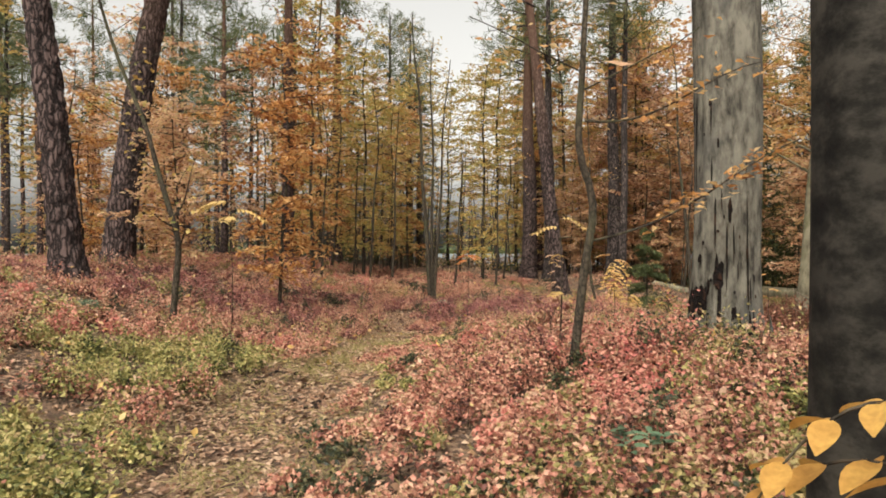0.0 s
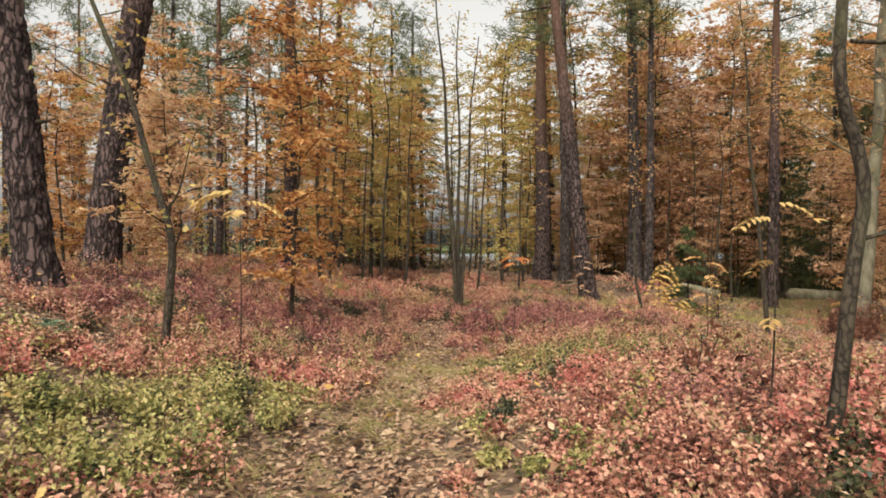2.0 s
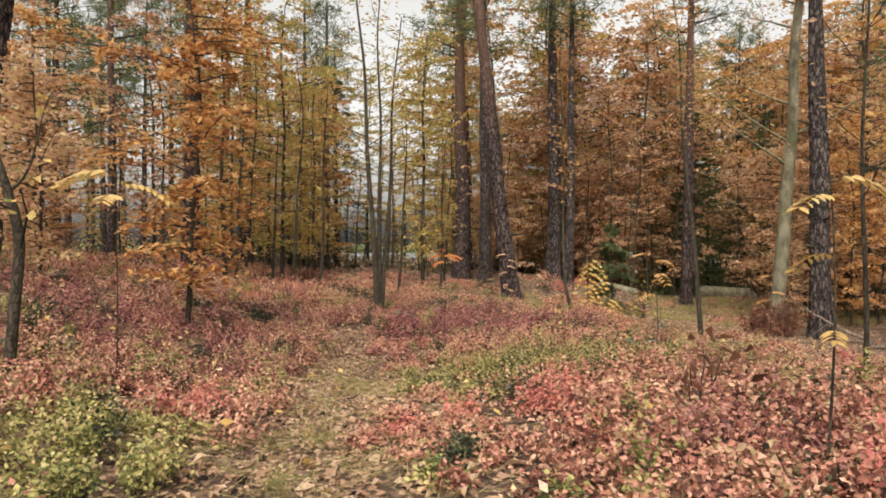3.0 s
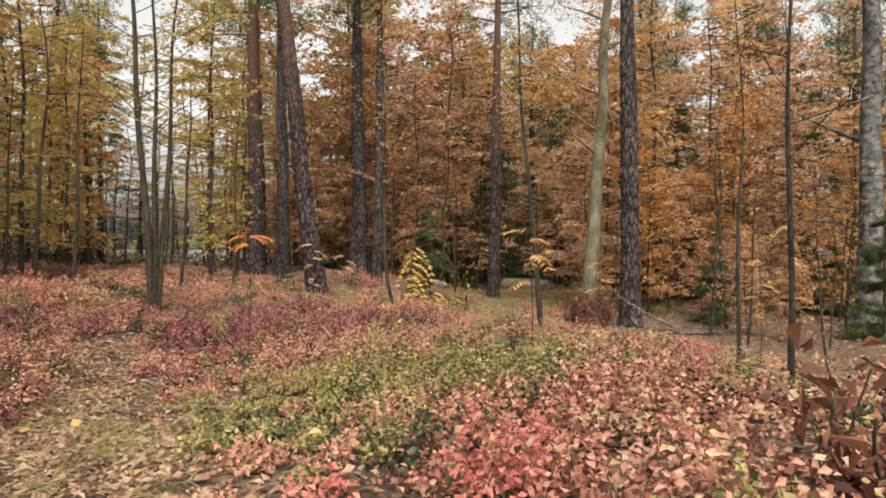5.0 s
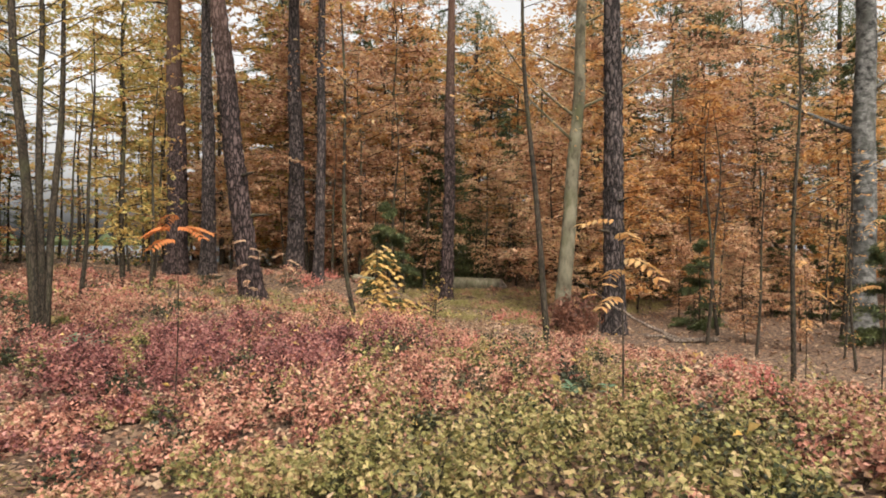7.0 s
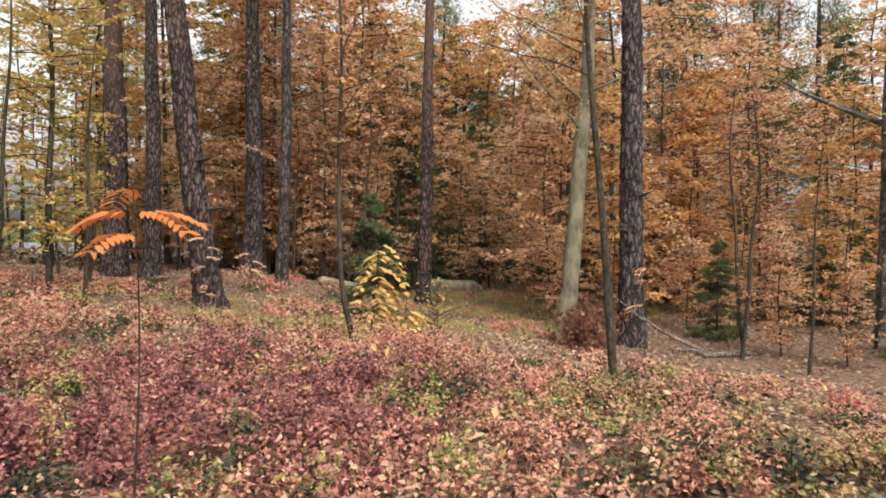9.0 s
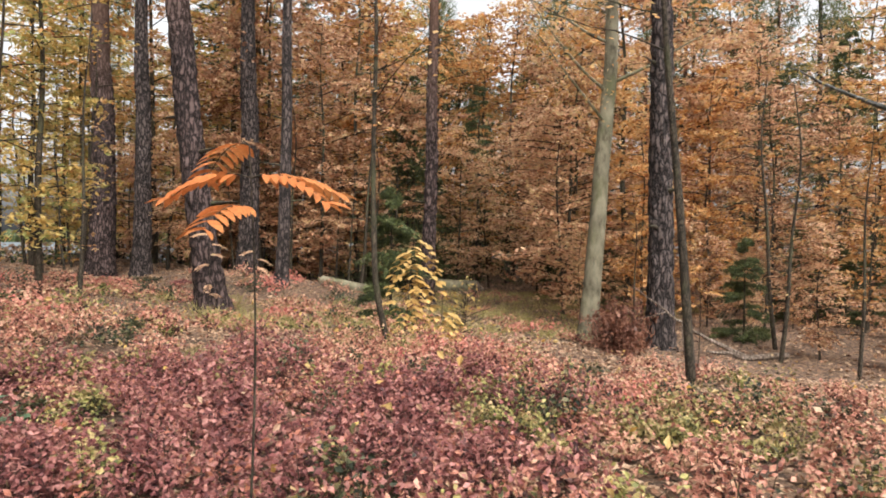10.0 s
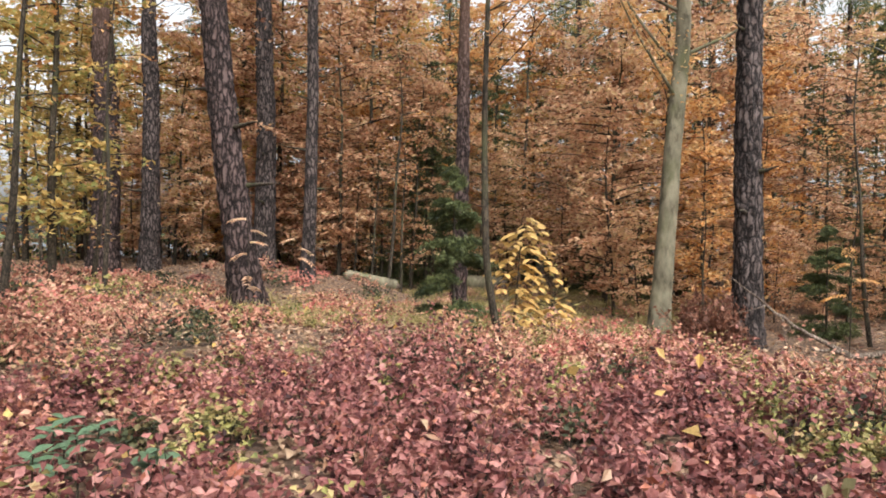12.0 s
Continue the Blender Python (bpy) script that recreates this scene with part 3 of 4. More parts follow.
def dead_snag(x, y):
    """A barkless standing trunk with rot holes, a broken top and splintered foot."""
    z = float(height(x, y))
    snag = new("dead_tree_trunk")
    snag.matrix_world = pose(x, y, z)
    n = 120
    h = np.linspace(-0.2, 6.4, n)
    line = np.stack([0.02 * np.sin(h), 0.015 * np.cos(h * 1.3), h], 1)
    rad = 0.275 - 0.004 * h + 0.085 * np.exp(-np.clip(h, 0, 9) * 1.8)
    def wood(ang, zz, rr):
        return 0.012 * np.sin(ang * 5 + zz * 0.5) + 0.007 * np.sin(ang * 13 - zz * 0.8) + 0.02 * np.sin(ang * 2 + zz * 0.7) + 0.05 * np.exp(-zz.clip(0) * 2) * np.sin(ang * 6 + 1)
    v, f = tube(line, rad, 64, wood)
    ragged = v[:, 2] > 5.9
    v[ragged, 2] += 0.5 * np.sin(np.arctan2(v[ragged, 1], v[ragged, 0]) * 5) * (v[ragged, 2] - 5.9)
    part("trunk", mesh_data("trunk", v, f, DEADWOOD, True), snag, "bare grey wood streaked with green")
    rs = np.random.default_rng(5)
    # rot holes, flat patches with a hollow's shade in their colour: (angle from the side that faces the path, height,
    # width, length)
    for da, hz, w, ln in [(-4, 0.72, 0.05, 0.24), (-2, 0.45, 0.022, 0.34), (14, 1.28, 0.03, 0.14), (30, 0.22, 0.05, 0.18), (18, 0.4, 0.035, 0.09), (-36, 0.86, 0.035, 0.07), (-48, 0.45, 0.09, 0.26), (-30, 0.5, 0.06, 0.2), (10, 1.75, 0.012, 0.36), (-9, 1.2, 0.012, 0.4), (4, 0.15, 0.012, 0.3), (34, 1.9, 0.012, 0.1), (-52, 1.9, 0.012, 0.7), (20, 1.0, 0.012, 0.3), (-20, 0.62, 0.02, 0.12), (0, 3.0, 0.01, 0.6), (-22, 0.2, 0.018, 0.3), (28, 0.75, 0.014, 0.16)] + [(rs.uniform(-75, 75), rs.uniform(0.1, 3.2), rs.uniform(0.006, 0.013), rs.uniform(0.15, 0.7)) for _ in range(26)]:
        a0 = math.atan2(-y + 1.0, -x - 0.3) + radians(da)
        k = 14
        ring = np.linspace(0, 2 * np.pi, k, endpoint=False)
        out = 1 + rs.normal(0, 0.22, k)
        w, ln = w * 1.5, ln * 1.25
        z2 = hz + np.sin(ring) * ln * 0.5 * out
        R = np.interp(z2, h, rad)
        an = a0 + np.cos(ring) * w / 0.35 * out * 0.55
        q = wood(an, z2, R)
        rim = np.stack([np.cos(an) * (R + q + 0.004), np.sin(an) * (R + q + 0.004), z2], 1)
        mid = np.array([[math.cos(a0) * (float(np.interp(hz, h, rad)) + float(wood(np.array(a0), np.array(hz), 0)) + 0.003), math.sin(a0) * (float(np.interp(hz, h, rad)) + float(wood(np.array(a0), np.array(hz), 0)) + 0.003), hz]])
        part("rot_hole", mesh_data("rot_hole", np.concatenate([rim, mid]), [(i, (i + 1) % k, k) for i in range(k)], ROT_AND_SHADE), snag, "flat dark patch painted as the shade in a rotted hollow")
    # beetle holes and pocks: flat discs, the shade inside them painted dark
    for i in range(40):
        a0 = math.atan2(-y + 1.0, -x - 0.3) + rs.uniform(-1.2, 1.2)
        hz, w = rs.uniform(0.3, 3.2), rs.uniform(0.005, 0.013)
        ring = np.linspace(0, 2 * np.pi, 8, endpoint=False)
        z2 = hz + np.sin(ring) * w * rs.uniform(1, 4)
        an = a0 + np.cos(ring) * w / 0.3
        R = np.interp(z2, h, rad) + wood(an, z2, 0) + 0.004
        rim = np.stack([np.cos(an) * R, np.sin(an) * R, z2], 1)
        part("rot_hole", mesh_data("rot_hole", np.concatenate([rim, rim.mean(0)[None]]), [(j, (j + 1) % 8, 8) for j in range(8)], ROT_AND_SHADE), snag, "small flat patch painted as the shade in a beetle hole")
    # splinters and a lump of old bark at the foot
    for i in range(16):
        aa = math.atan2(-y + 1.0, -x - 0.3) + rs.uniform(-1.5, 1.5)
        b = np.array([math.cos(aa), math.sin(aa), 0]) * rs.uniform(0.36, 0.42)
        hh = rs.uniform(0.1, 0.45)
        pts = np.stack([b * [1, 1, 0] + [0, 0, -0.1], b * 0.98 + [0, 0, hh * 0.5], b * 0.93 + [0, 0, hh]])
        part("splinter", mesh_data("splinter", *tube(pts, [rs.uniform(0.02, 0.05), 0.02, 0.004], 6), ROT_AND_SHADE if i % 2 else DEADWOOD), snag)
    return tagged(snag, "barkless standing dead trunk, grey-green wood with dark rot holes", "dead tree")


dead_snag(2.57, 5.89)


def sapling(x, y, stems, tall, r, material, leaves, leaf, size, label, wob=0.08, lean=(0, 0), bend=0.0, start=0.4, count=16, reach=0.9, name="sapling", curve=None, boughs=()):
    z = float(height(x, y))
    tree = new(name)
    tree.matrix_world = pose(x, y, z)
    every = []
    for s in range(stems):
        line = stem_line((0.04 * s - 0.04 * (stems > 1), 0.03 * s, 0), tall * (1 - 0.08 * s), (lean[0] + (s - (stems - 1) / 2) * 0.06, lean[1]), bend, 40, wob, x * 2 + s * 2)
        if curve:
            hk = np.clip(line[:, 2], 0, None)
            line[:, 0] += np.interp(hk, [c[0] for c in curve], [c[1] for c in curve])
            line[1:-1, 0] = np.convolve(line[:, 0], np.ones(3) / 3, "valid")
        rad = r * (1 - 0.8 * np.linspace(0, 1, 40)) * (1 if s == 0 else 0.75)
        part("stem", mesh_data("stem", *tube(line, rad, 10), material, True), tree)
        tubes, lines = limb_set(line, rad, start, count, reach, 0.45, int(abs(x * 31 + y * 7)) + s)
        for tb in tubes:
            part("branch", mesh_data("branch", *tb, material, True), tree)
        every += lines
    for root, way, n in boughs:
        t = np.linspace(0, 1, 12)[:, None]
        bough = np.array(root) + t * np.array(way) + 0.12 * np.sin(t * 5) * np.array([0.1, 0.4, -0.6])
        part("branch", mesh_data("branch", *tube(bough, np.linspace(r * 0.3, 0.004, 12), 6), material, True), tree)
        c, d = on_lines([bough], n, 0.05, 0.3)
        part("spray", mesh_data("spray", *leaf_cloud(c, size * 1.1, 0.75, along=d, spread=0.8), leaf), tree)["kind"] = "stuff"
    if leaves:
        c, d = on_lines(every, leaves, 0.12)
        part("crown", mesh_data("crown", *leaf_cloud(c, size, 0.72, along=d), leaf), tree)
    return tagged(tree, label, "sapling")


sapling(0.96, 4.83, 1, 5.2, 0.038, TWIG, 260, ORANGE, 0.07, "crooked young tree with a dark bent stem and few orange leaves", 0.03, start=0.42, reach=1.2, count=10, curve=[(0, 0), (0.85, 0.1), (1.3, 0.19), (1.66, 0.05), (2.3, 0.09), (5, 0.14)], boughs=[((0.12, 0, 1.0), (1.75, 0.25, 0.75), 130), ((0.1, 0, 1.9), (1.2, -0.2, 0.3), 60)])
sapling(-3.51, 8.38, 1, 5.5, 0.048, TWIG, 160, YELLOW, 0.09, "dark crooked sapling with a few yellow leaves", 0.02, (0, 0), 0, 0.2, 13, 1.1, curve=[(0, 0), (1.2, 0.1), (2.0, -0.15), (2.7, -0.32), (3.55, -0.67), (4.05, -0.85), (5.5, -1.3)], boughs=[((-0.02, 0, 1.5), (0.35, 0.1, 0.75), 14)])
sapling(-0.28, 16.79, 3, 7.5, 0.07, TWIG, 900, YELLOW, 0.09, "three-stemmed slender tree with sparse yellow leaves", 0.05, (0.0, 0), 0.0, 0.45, 16, 1.2)
sapling(5.45, 14.06, 1, 6.5, 0.05, TWIG, 300, ORANGE, 0.08, "slender sapling leaning a little, bare below", 0.05, (-0.063, 0.05), 0.0, 0.5, 12, 1.0)
sapling(4.11, 17.15, 1, 6.5, 0.04, TWIG, 400, ORANGE, 0.08, "thin sapling curved at its foot beside a small spruce", 0.04, (-0.01, 0), 0.0, 0.4, 14, 1.0, curve=[(0, 0), (0.3, -0.1), (0.8, -0.2), (6, -0.22)])
sapling(7.46, 11.85, 1, 5.5, 0.035, TWIG, 420, ORANGE, 0.075, "thin upright sapling with orange leaves", 0.06)
sapling(3.9, 8.5, 1, 5.0, 0.028, TWIG, 160, RUST, 0.07, "thin dark sapling beside the shrubs", 0.05)
sapling(6.4, 18.4, 3, 0.9, 0.012, TWIG, 110, YELLOW, 0.09, "low bush of yellow leaves before the spruces", 0.1, (0.05, 0), 0, 0.15, 14, 0.45, "yellow_bush")


def broadleaf_data(seed, tall, reach, leaves, leaf, size, count=34):
    rs = np.random.default_rng(seed)
    line = stem_line((0, 0, 0), tall, (rs.uniform(-0.05, 0.05), rs.uniform(-0.05, 0.05)), 0.1, 30, 0.08, seed)
    rad = tall * 0.0085 * (1 - 0.85 * np.linspace(0, 1, 30))
    tubes, lines = limb_set(line, rad, 0.16, count, reach, 0.3, seed, 0.2, True)
    twigs = []
    for ln in lines:
        for k in range(5):
            i = rs.integers(1, 5)
            d = rs.normal(size=3) * [1, 1, 0.25]
            d /= np.linalg.norm(d)
            t = np.linspace(0, 1, 6)[:, None]
            twigs.append(ln[i] + t * d * reach * rs.uniform(0.2, 0.45) - t * t * [0, 0, 0.05])
    T = np.asarray(twigs)
    pick = rs.integers(0, len(T), leaves)
    u = rs.uniform(0.02, 1, leaves)
    way = T[:, 5] - T[:, 0]
    span = np.linalg.norm(way, axis=1)[:, None]
    side = np.cross(way / span, [0, 0, 1.0])
    c = T[pick, 0] + way[pick] * u[:, None] * 1.15 + side[pick] * (rs.normal(0, 0.3, leaves) * (1.1 - 0.6 * u))[:, None] * span[pick]
    c[:, 2] += rs.normal(0, 0.03, leaves) - 0.1 * u * u
    d = way[pick] / span[pick]
    tubes = [tube(w[[0, 2, 5]], np.linspace(0.016, 0.004, 3), 4) for w in lines]
    return (mesh_data("stem", *tube(line[::2], rad[::2], 8), TWIG, True), mesh_data("branchwork", *merge(tubes + [tube(w[::2], np.linspace(0.005, 0.002, 3), 4) for w in twigs[::4]]), TWIG, True), mesh_data("crown", *leaf_cloud(c, size, 0.68, along=d, spread=0.6), leaf))


def tree_thing(name, datas, names, label, category, group):
    tree = new(name)
    for nm, data in zip(names, datas):
        ob = part(nm, data, tree)
        if nm == "branchwork":
            ob["kind"] = "stuff"
    return tagged(tree, label, category, group)


KINDS = [
    ("orange_tree", broadleaf_data(21, 6.0, 1.6, 3500, ORANGE, 0.135), "young tree in orange autumn leaves"),
    ("orange_tree", broadleaf_data(22, 8.5, 1.9, 4300, ORANGE, 0.14, 40), "taller young tree in orange autumn leaves"),
    ("rust_tree", broadleaf_data(23, 4.5, 1.5, 3000, RUST, 0.125), "low young beech in rust-brown leaves"),
    ("yellow_tree", broadleaf_data(24, 9.0, 1.8, 3500, YELLOW, 0.14, 36), "slender young tree in yellow leaves"),
    ("rust_tree", broadleaf_data(25, 8.0, 2.0, 4300, RUST, 0.14, 40), "spreading beech in rust-orange leaves"),
]
masters = [tree_thing(n, d, ("stem", "branchwork", "crown"), lb, "tree", "young trees of the undergrowth") for n, d, lb in KINDS]


def spruce_data(seed, tall, reach, blades, material=None):
    rs = np.random.default_rng(seed)
    line = stem_line((0, 0, 0), tall, (0, 0), 0, 20)
    lines = []
    for i in range(int(tall * 16)):
        k = rs.uniform(0.02, 0.97)
        a = rs.uniform(0, 2 * np.pi)
        ln = reach * (1 - k) ** 0.8 * rs.uniform(0.7, 1.1) + 0.08
        t = np.linspace(0, 1, 6)[:, None]
        d = np.array([math.cos(a), math.sin(a), 0])
        o = np.array([0, 0, k * tall])
        main = o + t * ln * d + (0.15 * t - 0.4 * t * t) * ln * np.array([0, 0, 1])
        lines.append(main)
        for s in (-1, 1):
            d2 = np.array([math.cos(a + s * 0.8), math.sin(a + s * 0.8), -0.15])
            lines.append(main[2] + t * ln * 0.45 * d2)
    c, d = on_lines(lines, blades, 0.025, 0.1)
    trunk = tube(line, tall * 0.012 * (1.03 - np.linspace(0, 1, 20)), 8)
    tubes = [tube(w, np.linspace(0.008, 0.002, 6), 4) for w in lines[::9]]
    return mesh_data("trunk", *merge([trunk] + tubes), TWIG, True), mesh_data("crown", *leaf_cloud(c, 0.075 + 0.011 * tall, 0.3, 0.13, 0.12, d, 0.6), material or SPRUCE)


spruce_small = tree_thing("spruce", spruce_data(31, 2.3, 0.75, 13000), ("trunk", "crown"), "small bushy green spruce", "spruce", "spruces of the wood")
spruce_big = tree_thing("spruce", spruce_data(32, 9.0, 2.7, 9000), ("trunk", "crown"), "dark green spruce among the autumn trees", "spruce", "spruces of the wood")


def stand(ob, x, y, turn=0.0, scale=1.0, first=False):
    m = pose(x, y, float(height(x, y)) - 0.02, 0, 0, turn) @ Matrix.Scale(scale, 4)
    if first:
        ob.matrix_basis = m
        return ob
    made = copy_thing(ob, m)
    made.matrix_basis = m
    return made


stand(spruce_small, 6.45, 20.5, 0, 1.2, True)
stand(spruce_small, 13.4, 17.4, 160, 1.0)
stand(spruce_big, 15.5, 32.0, 0, 1.0, True)
scatter = np.random.default_rng(40)
taken = [(x, y) for x, y in ((-6.54, 11.33), (-8.21, 16.31), (4.55, 34.62), (5.34, 32.73), (4.3, 23.44), (8.13, 31.09), (12.04, 26.62), (10.77, 17.75), (10.71, 19.4), (15.92, 14.88), (-5.51, 22.85), (-5.87, 35.5))]


def free(x, y, gap):
    """Outside the grassy glade and the gap towards the lake, and far enough from every tree that stands."""
    along, aside = 0.737 * (x - 4) + 0.676 * (y - 18), 0.676 * (x - 4) - 0.737 * (y - 18)
    if (-1 < along < 17 and abs(aside) < 2.6) or (y > 25 and -3 < x - 0.03 * y < 3.4):
        return False
    return all((x - a) ** 2 + (y - b) ** 2 > gap * gap for a, b in taken)


def plant(masters_at, count, region, gap, scale=(0.75, 1.2)):
    """Stands trees in a stretch of the plan (x0, x1, y0, y1) that keep a gap between them."""
    made = 0
    for _ in range(count * 12):
        x, y = scatter.uniform(region[0], region[1]), scatter.uniform(region[2], region[3])
        if made < count and free(x, y, gap):
            stand(masters_at[scatter.integers(len(masters_at))], x, y, scatter.uniform(0, 360), scatter.uniform(*scale))
            taken.append((x, y))
            made += 1


stems_at = []
O1, O2, R1, Y1, R2 = masters
stand(O1, -3.25, 11.33 + 1.5, 40, 0.9, True)
stand(O2, -4.2, 21.0, 200, 1.0, True)
stand(R1, -6.0, 14.6, 100, 0.9, True)
stand(Y1, 1.5, 24.5, 100, 0.95, True)
stand(R2, 11.0, 31.5, 0, 1.2, True)
plant([R1, R2, O1], 10, (-14, -5, 17, 30), 1.7)
plant([Y1, O1, O2], 10, (-6, 3, 25, 40), 2.0)
plant([Y1, O1, R1], 10, (2, 12, 36, 50), 2.2)
plant([O1, R1, R2, R2], 10, (6.8, 14, 32.2, 37), 1.6, (0.9, 1.35))
plant([R1, R2, R2, O1], 20, (12.5, 22, 18, 32), 1.7, (0.8, 1.4))
plant([R1, O1], 10, (17, 26, 10, 19), 1.7)
plant([R2, O2, Y1], 15, (14, 36, 31, 48), 2.3, (1.3, 1.9))
plant([R2, O2, Y1], 13, (21, 36, 10, 32), 2.3, (1.3, 1.9))
plant([Y1, O2], 5, (-24, -9, 24, 46), 2.4, (1.0, 1.4))
plant([Y1, O1], 4, (-17, -8.5, 15, 24), 1.8, (0.7, 1.0))
plant([spruce_big], 9, (11.5, 21, 28, 36), 1.2, (0.45, 1.1))
plant([Y1], 8, (0, 13, 38, 56), 1.8, (1.2, 1.6))
plant([R2, O2], 7, (13, 20, 22, 29), 1.6, (1.35, 1.8))
plant([spruce_big], 14, (18, 36, 16, 46), 1.6, (0.8, 1.7))
plant([spruce_big], 7, (-9, 2, 34, 52), 2.0, (0.8, 1.4))
plant([spruce_small], 8, (12, 21, 23, 28), 0.9, (0.9, 1.6))
plant([Y1, O2, R2], 7, (-8, 13, 31, 48), 2.0, (1.4, 1.9))
plant([R2, O2], 8, (13, 24, 25, 37), 1.8, (1.5, 2.0))
plant([spruce_big], 4, (6, 18, 42, 56), 1.8, (1.2, 1.8))
plant([spruce_big], 9, (9, 30, 36, 50), 1.8, (1.4, 2.2))
for gx0, gy0, k in ((-5.0, 37, 1.3), (0.4, 49, 1.6), (3.4, 54, 1.6)):
    stand(Y1, gx0, gy0, gy0 * 40, k)
for kind, gx0, gy0, k in ((O2, 7.2, 38, 1.8), (Y1, 3.4, 41, 1.6), (R2, 9.9, 34, 1.6), (Y1, 9.5, 36, 1.8), (O2, 11.5, 38, 1.9), (Y1, 5.6, 43, 1.9), (R2, 13.5, 33, 1.7), (O2, 16, 36, 1.9), (Y1, 12.8, 43, 2.0)):
    stand(kind, gx0, gy0, gx0 * 40, k)
    taken.append((gx0, gy0))
for gx0, gy0, k in ((-1.9, 36, 1.1), (0.9, 35, 1.2), (2.7, 33, 1.0), (1.7, 43, 1.3), (-0.6, 40, 1.2), (3.3, 42, 1.4), (-2.6, 48, 1.5), (1.2, 50, 1.5), (2.1, 47, 1.4), (0.2, 53, 1.6), (4.4, 50, 1.5), (3.9, 37, 1.0), (-1.1, 45, 1.3), (2.9, 54, 1.6), (-1.6, 55, 1.6), (1.5, 56, 1.7)):
    stems_at.append((gx0, gy0, k))
plant([spruce_small], 4, (13, 20, 13, 19), 0.9, (0.8, 1.3))

# more pines further in
for i in range(44):
    for _ in range(30):
        px, py = scatter.uniform(-30, 40), scatter.uniform(24, 62)
        if free(px, py, 2.2) and not (-1.5 < px - 0.1 * py < 3.5 and py < 60):
            break
    taken.append((px, py))
    pine(px, py, scatter.uniform(0.14, 0.26), (scatter.uniform(-0.02, 0.02), 0), 0.05, scatter.uniform(15, 20), (PINE, PINE_GREY)[i % 2], "tall slim pine standing further into the wood", False, scatter.uniform(0.35, 0.6))

for i in range(16):
    for _ in range(30):
        px, py = scatter.uniform(11, 36), scatter.uniform(20, 46)
        if free(px, py, 1.6):
            break
    taken.append((px, py))
    pine(px, py, scatter.uniform(0.14, 0.24), (scatter.uniform(-0.02, 0.02), 0), 0.05, scatter.uniform(15, 19), (PINE, PINE_GREY)[i % 2], "tall pine crowded among autumn beeches", False, scatter.uniform(0.3, 0.5))

for px, py in ((-12.2, 30.0), (-17.0, 23.0)):
    pine(px, py, 0.17, (0.01, 0), 0.05, 14, PINE_GREY, "pine with drooping green boughs reaching low", False, 0.25)

# thin bare stems of the undergrowth
pole = tree_thing("thin_stem", broadleaf_data(51, 6.0, 0.7, 140, ORANGE, 0.09, 12), ("stem", "branchwork", "crown"), "thin dark stem with few leaves", "sapling", "thin stems of the undergrowth")
stand(pole, 2.4, 26.0, 0, 1.0, True)
for gx0, gy0, k in stems_at:
    stand(pole, gx0, gy0, gx0 * 50, k)
plant([pole], 12, (-6, 2, 19, 36), 0.8, (0.7, 1.2))
plant([pole], 26, (-14, 12, 34, 52), 0.8, (1.0, 1.7))
plant([pole], 7, (8, 16, 24, 34), 0.8, (0.7, 1.2))
plant([pole], 15, (10.5, 20, 12.5, 20), 0.7, (0.4, 1.0))
plant([R1], 12, (12, 20, 13.5, 21), 0.9, (0.3, 0.6))

# the wood goes on behind, too far to tell its trees apart
def deep_wood(material, count, size, regions, tall, label):
    cs = []
    for x0, x1, y0, y1 in regions:
        n = count // len(regions)
        p = places_in(n // 45 + 1, (x0, x1, y0, y1))
        c = np.repeat(np.concatenate([p, scatter.uniform(0.5, tall, (len(p), 1))], 1), 45, 0)
        c = c + scatter.normal(size=c.shape) * [1.0, 1.0, 0.8]
        c[:, 2] = np.abs(c[:, 2]) - 0.8
        cs.append(c)
    tagged(new("deep_woods", mesh_data("deep_woods", *leaf_cloud(np.concatenate(cs), size, 0.6), material)), label, "woods", kind="stuff")


def places_in(count, region):
    return np.stack([scatter.uniform(region[0], region[1], count), scatter.uniform(region[2], region[3], count)], 1)


DEEP = [(36, 60, -5, 30), (36, 64, 28, 62), (14, 40, 50, 64), (-50, -24, 0, 50), (-30, -8, 46, 62)]
deep_wood(RUST, 16000, 0.34, DEEP, 13, "rust-brown foliage deep in the wood")
deep_wood(SPRUCE, 14000, 0.4, DEEP, 15, "dark evergreen foliage deep in the wood")
deep_wood(YELLOW, 6000, 0.3, DEEP, 13, "yellow foliage deep in the wood")

# scrub on the bank before the lake
def bank_scrub(material, count, size, label):
    p = places_in(count // 40, (-34, 44, 42, 60))
    p = p[(np.abs(p[:, 0] - 0.03 * p[:, 1] - 0.2) > 3.2) | (scatter.uniform(0, 1, len(p)) < 0.85)]
    gap = np.abs(p[:, 0] - 0.03 * p[:, 1] - 0.2) < 3.2
    c = np.repeat(np.concatenate([p, height(p[:, 0], p[:, 1])[:, None]], 1), 40, 0)
    c = c + scatter.normal(size=c.shape) * [0.8, 0.5, 0.0]
    c[:, 2] += np.repeat(scatter.uniform(0.4, 1.7, len(p)) * np.where(gap, 0.55, 1.0), 40) * scatter.uniform(0.05, 1, len(c))
    tagged(new("bank_scrub", mesh_data("bank_scrub", *leaf_cloud(c, size, 0.4), material)), label, "scrub", kind="stuff")


bank_scrub(LITTER, 9000, 0.24, "brown scrub along the bank before the lake")
bank_scrub(YELLOW, 5000, 0.2, "yellowing scrub along the bank before the lake")
bank_scrub(SPRUCE, 5000, 0.24, "dark evergreen scrub along the bank before the lake")

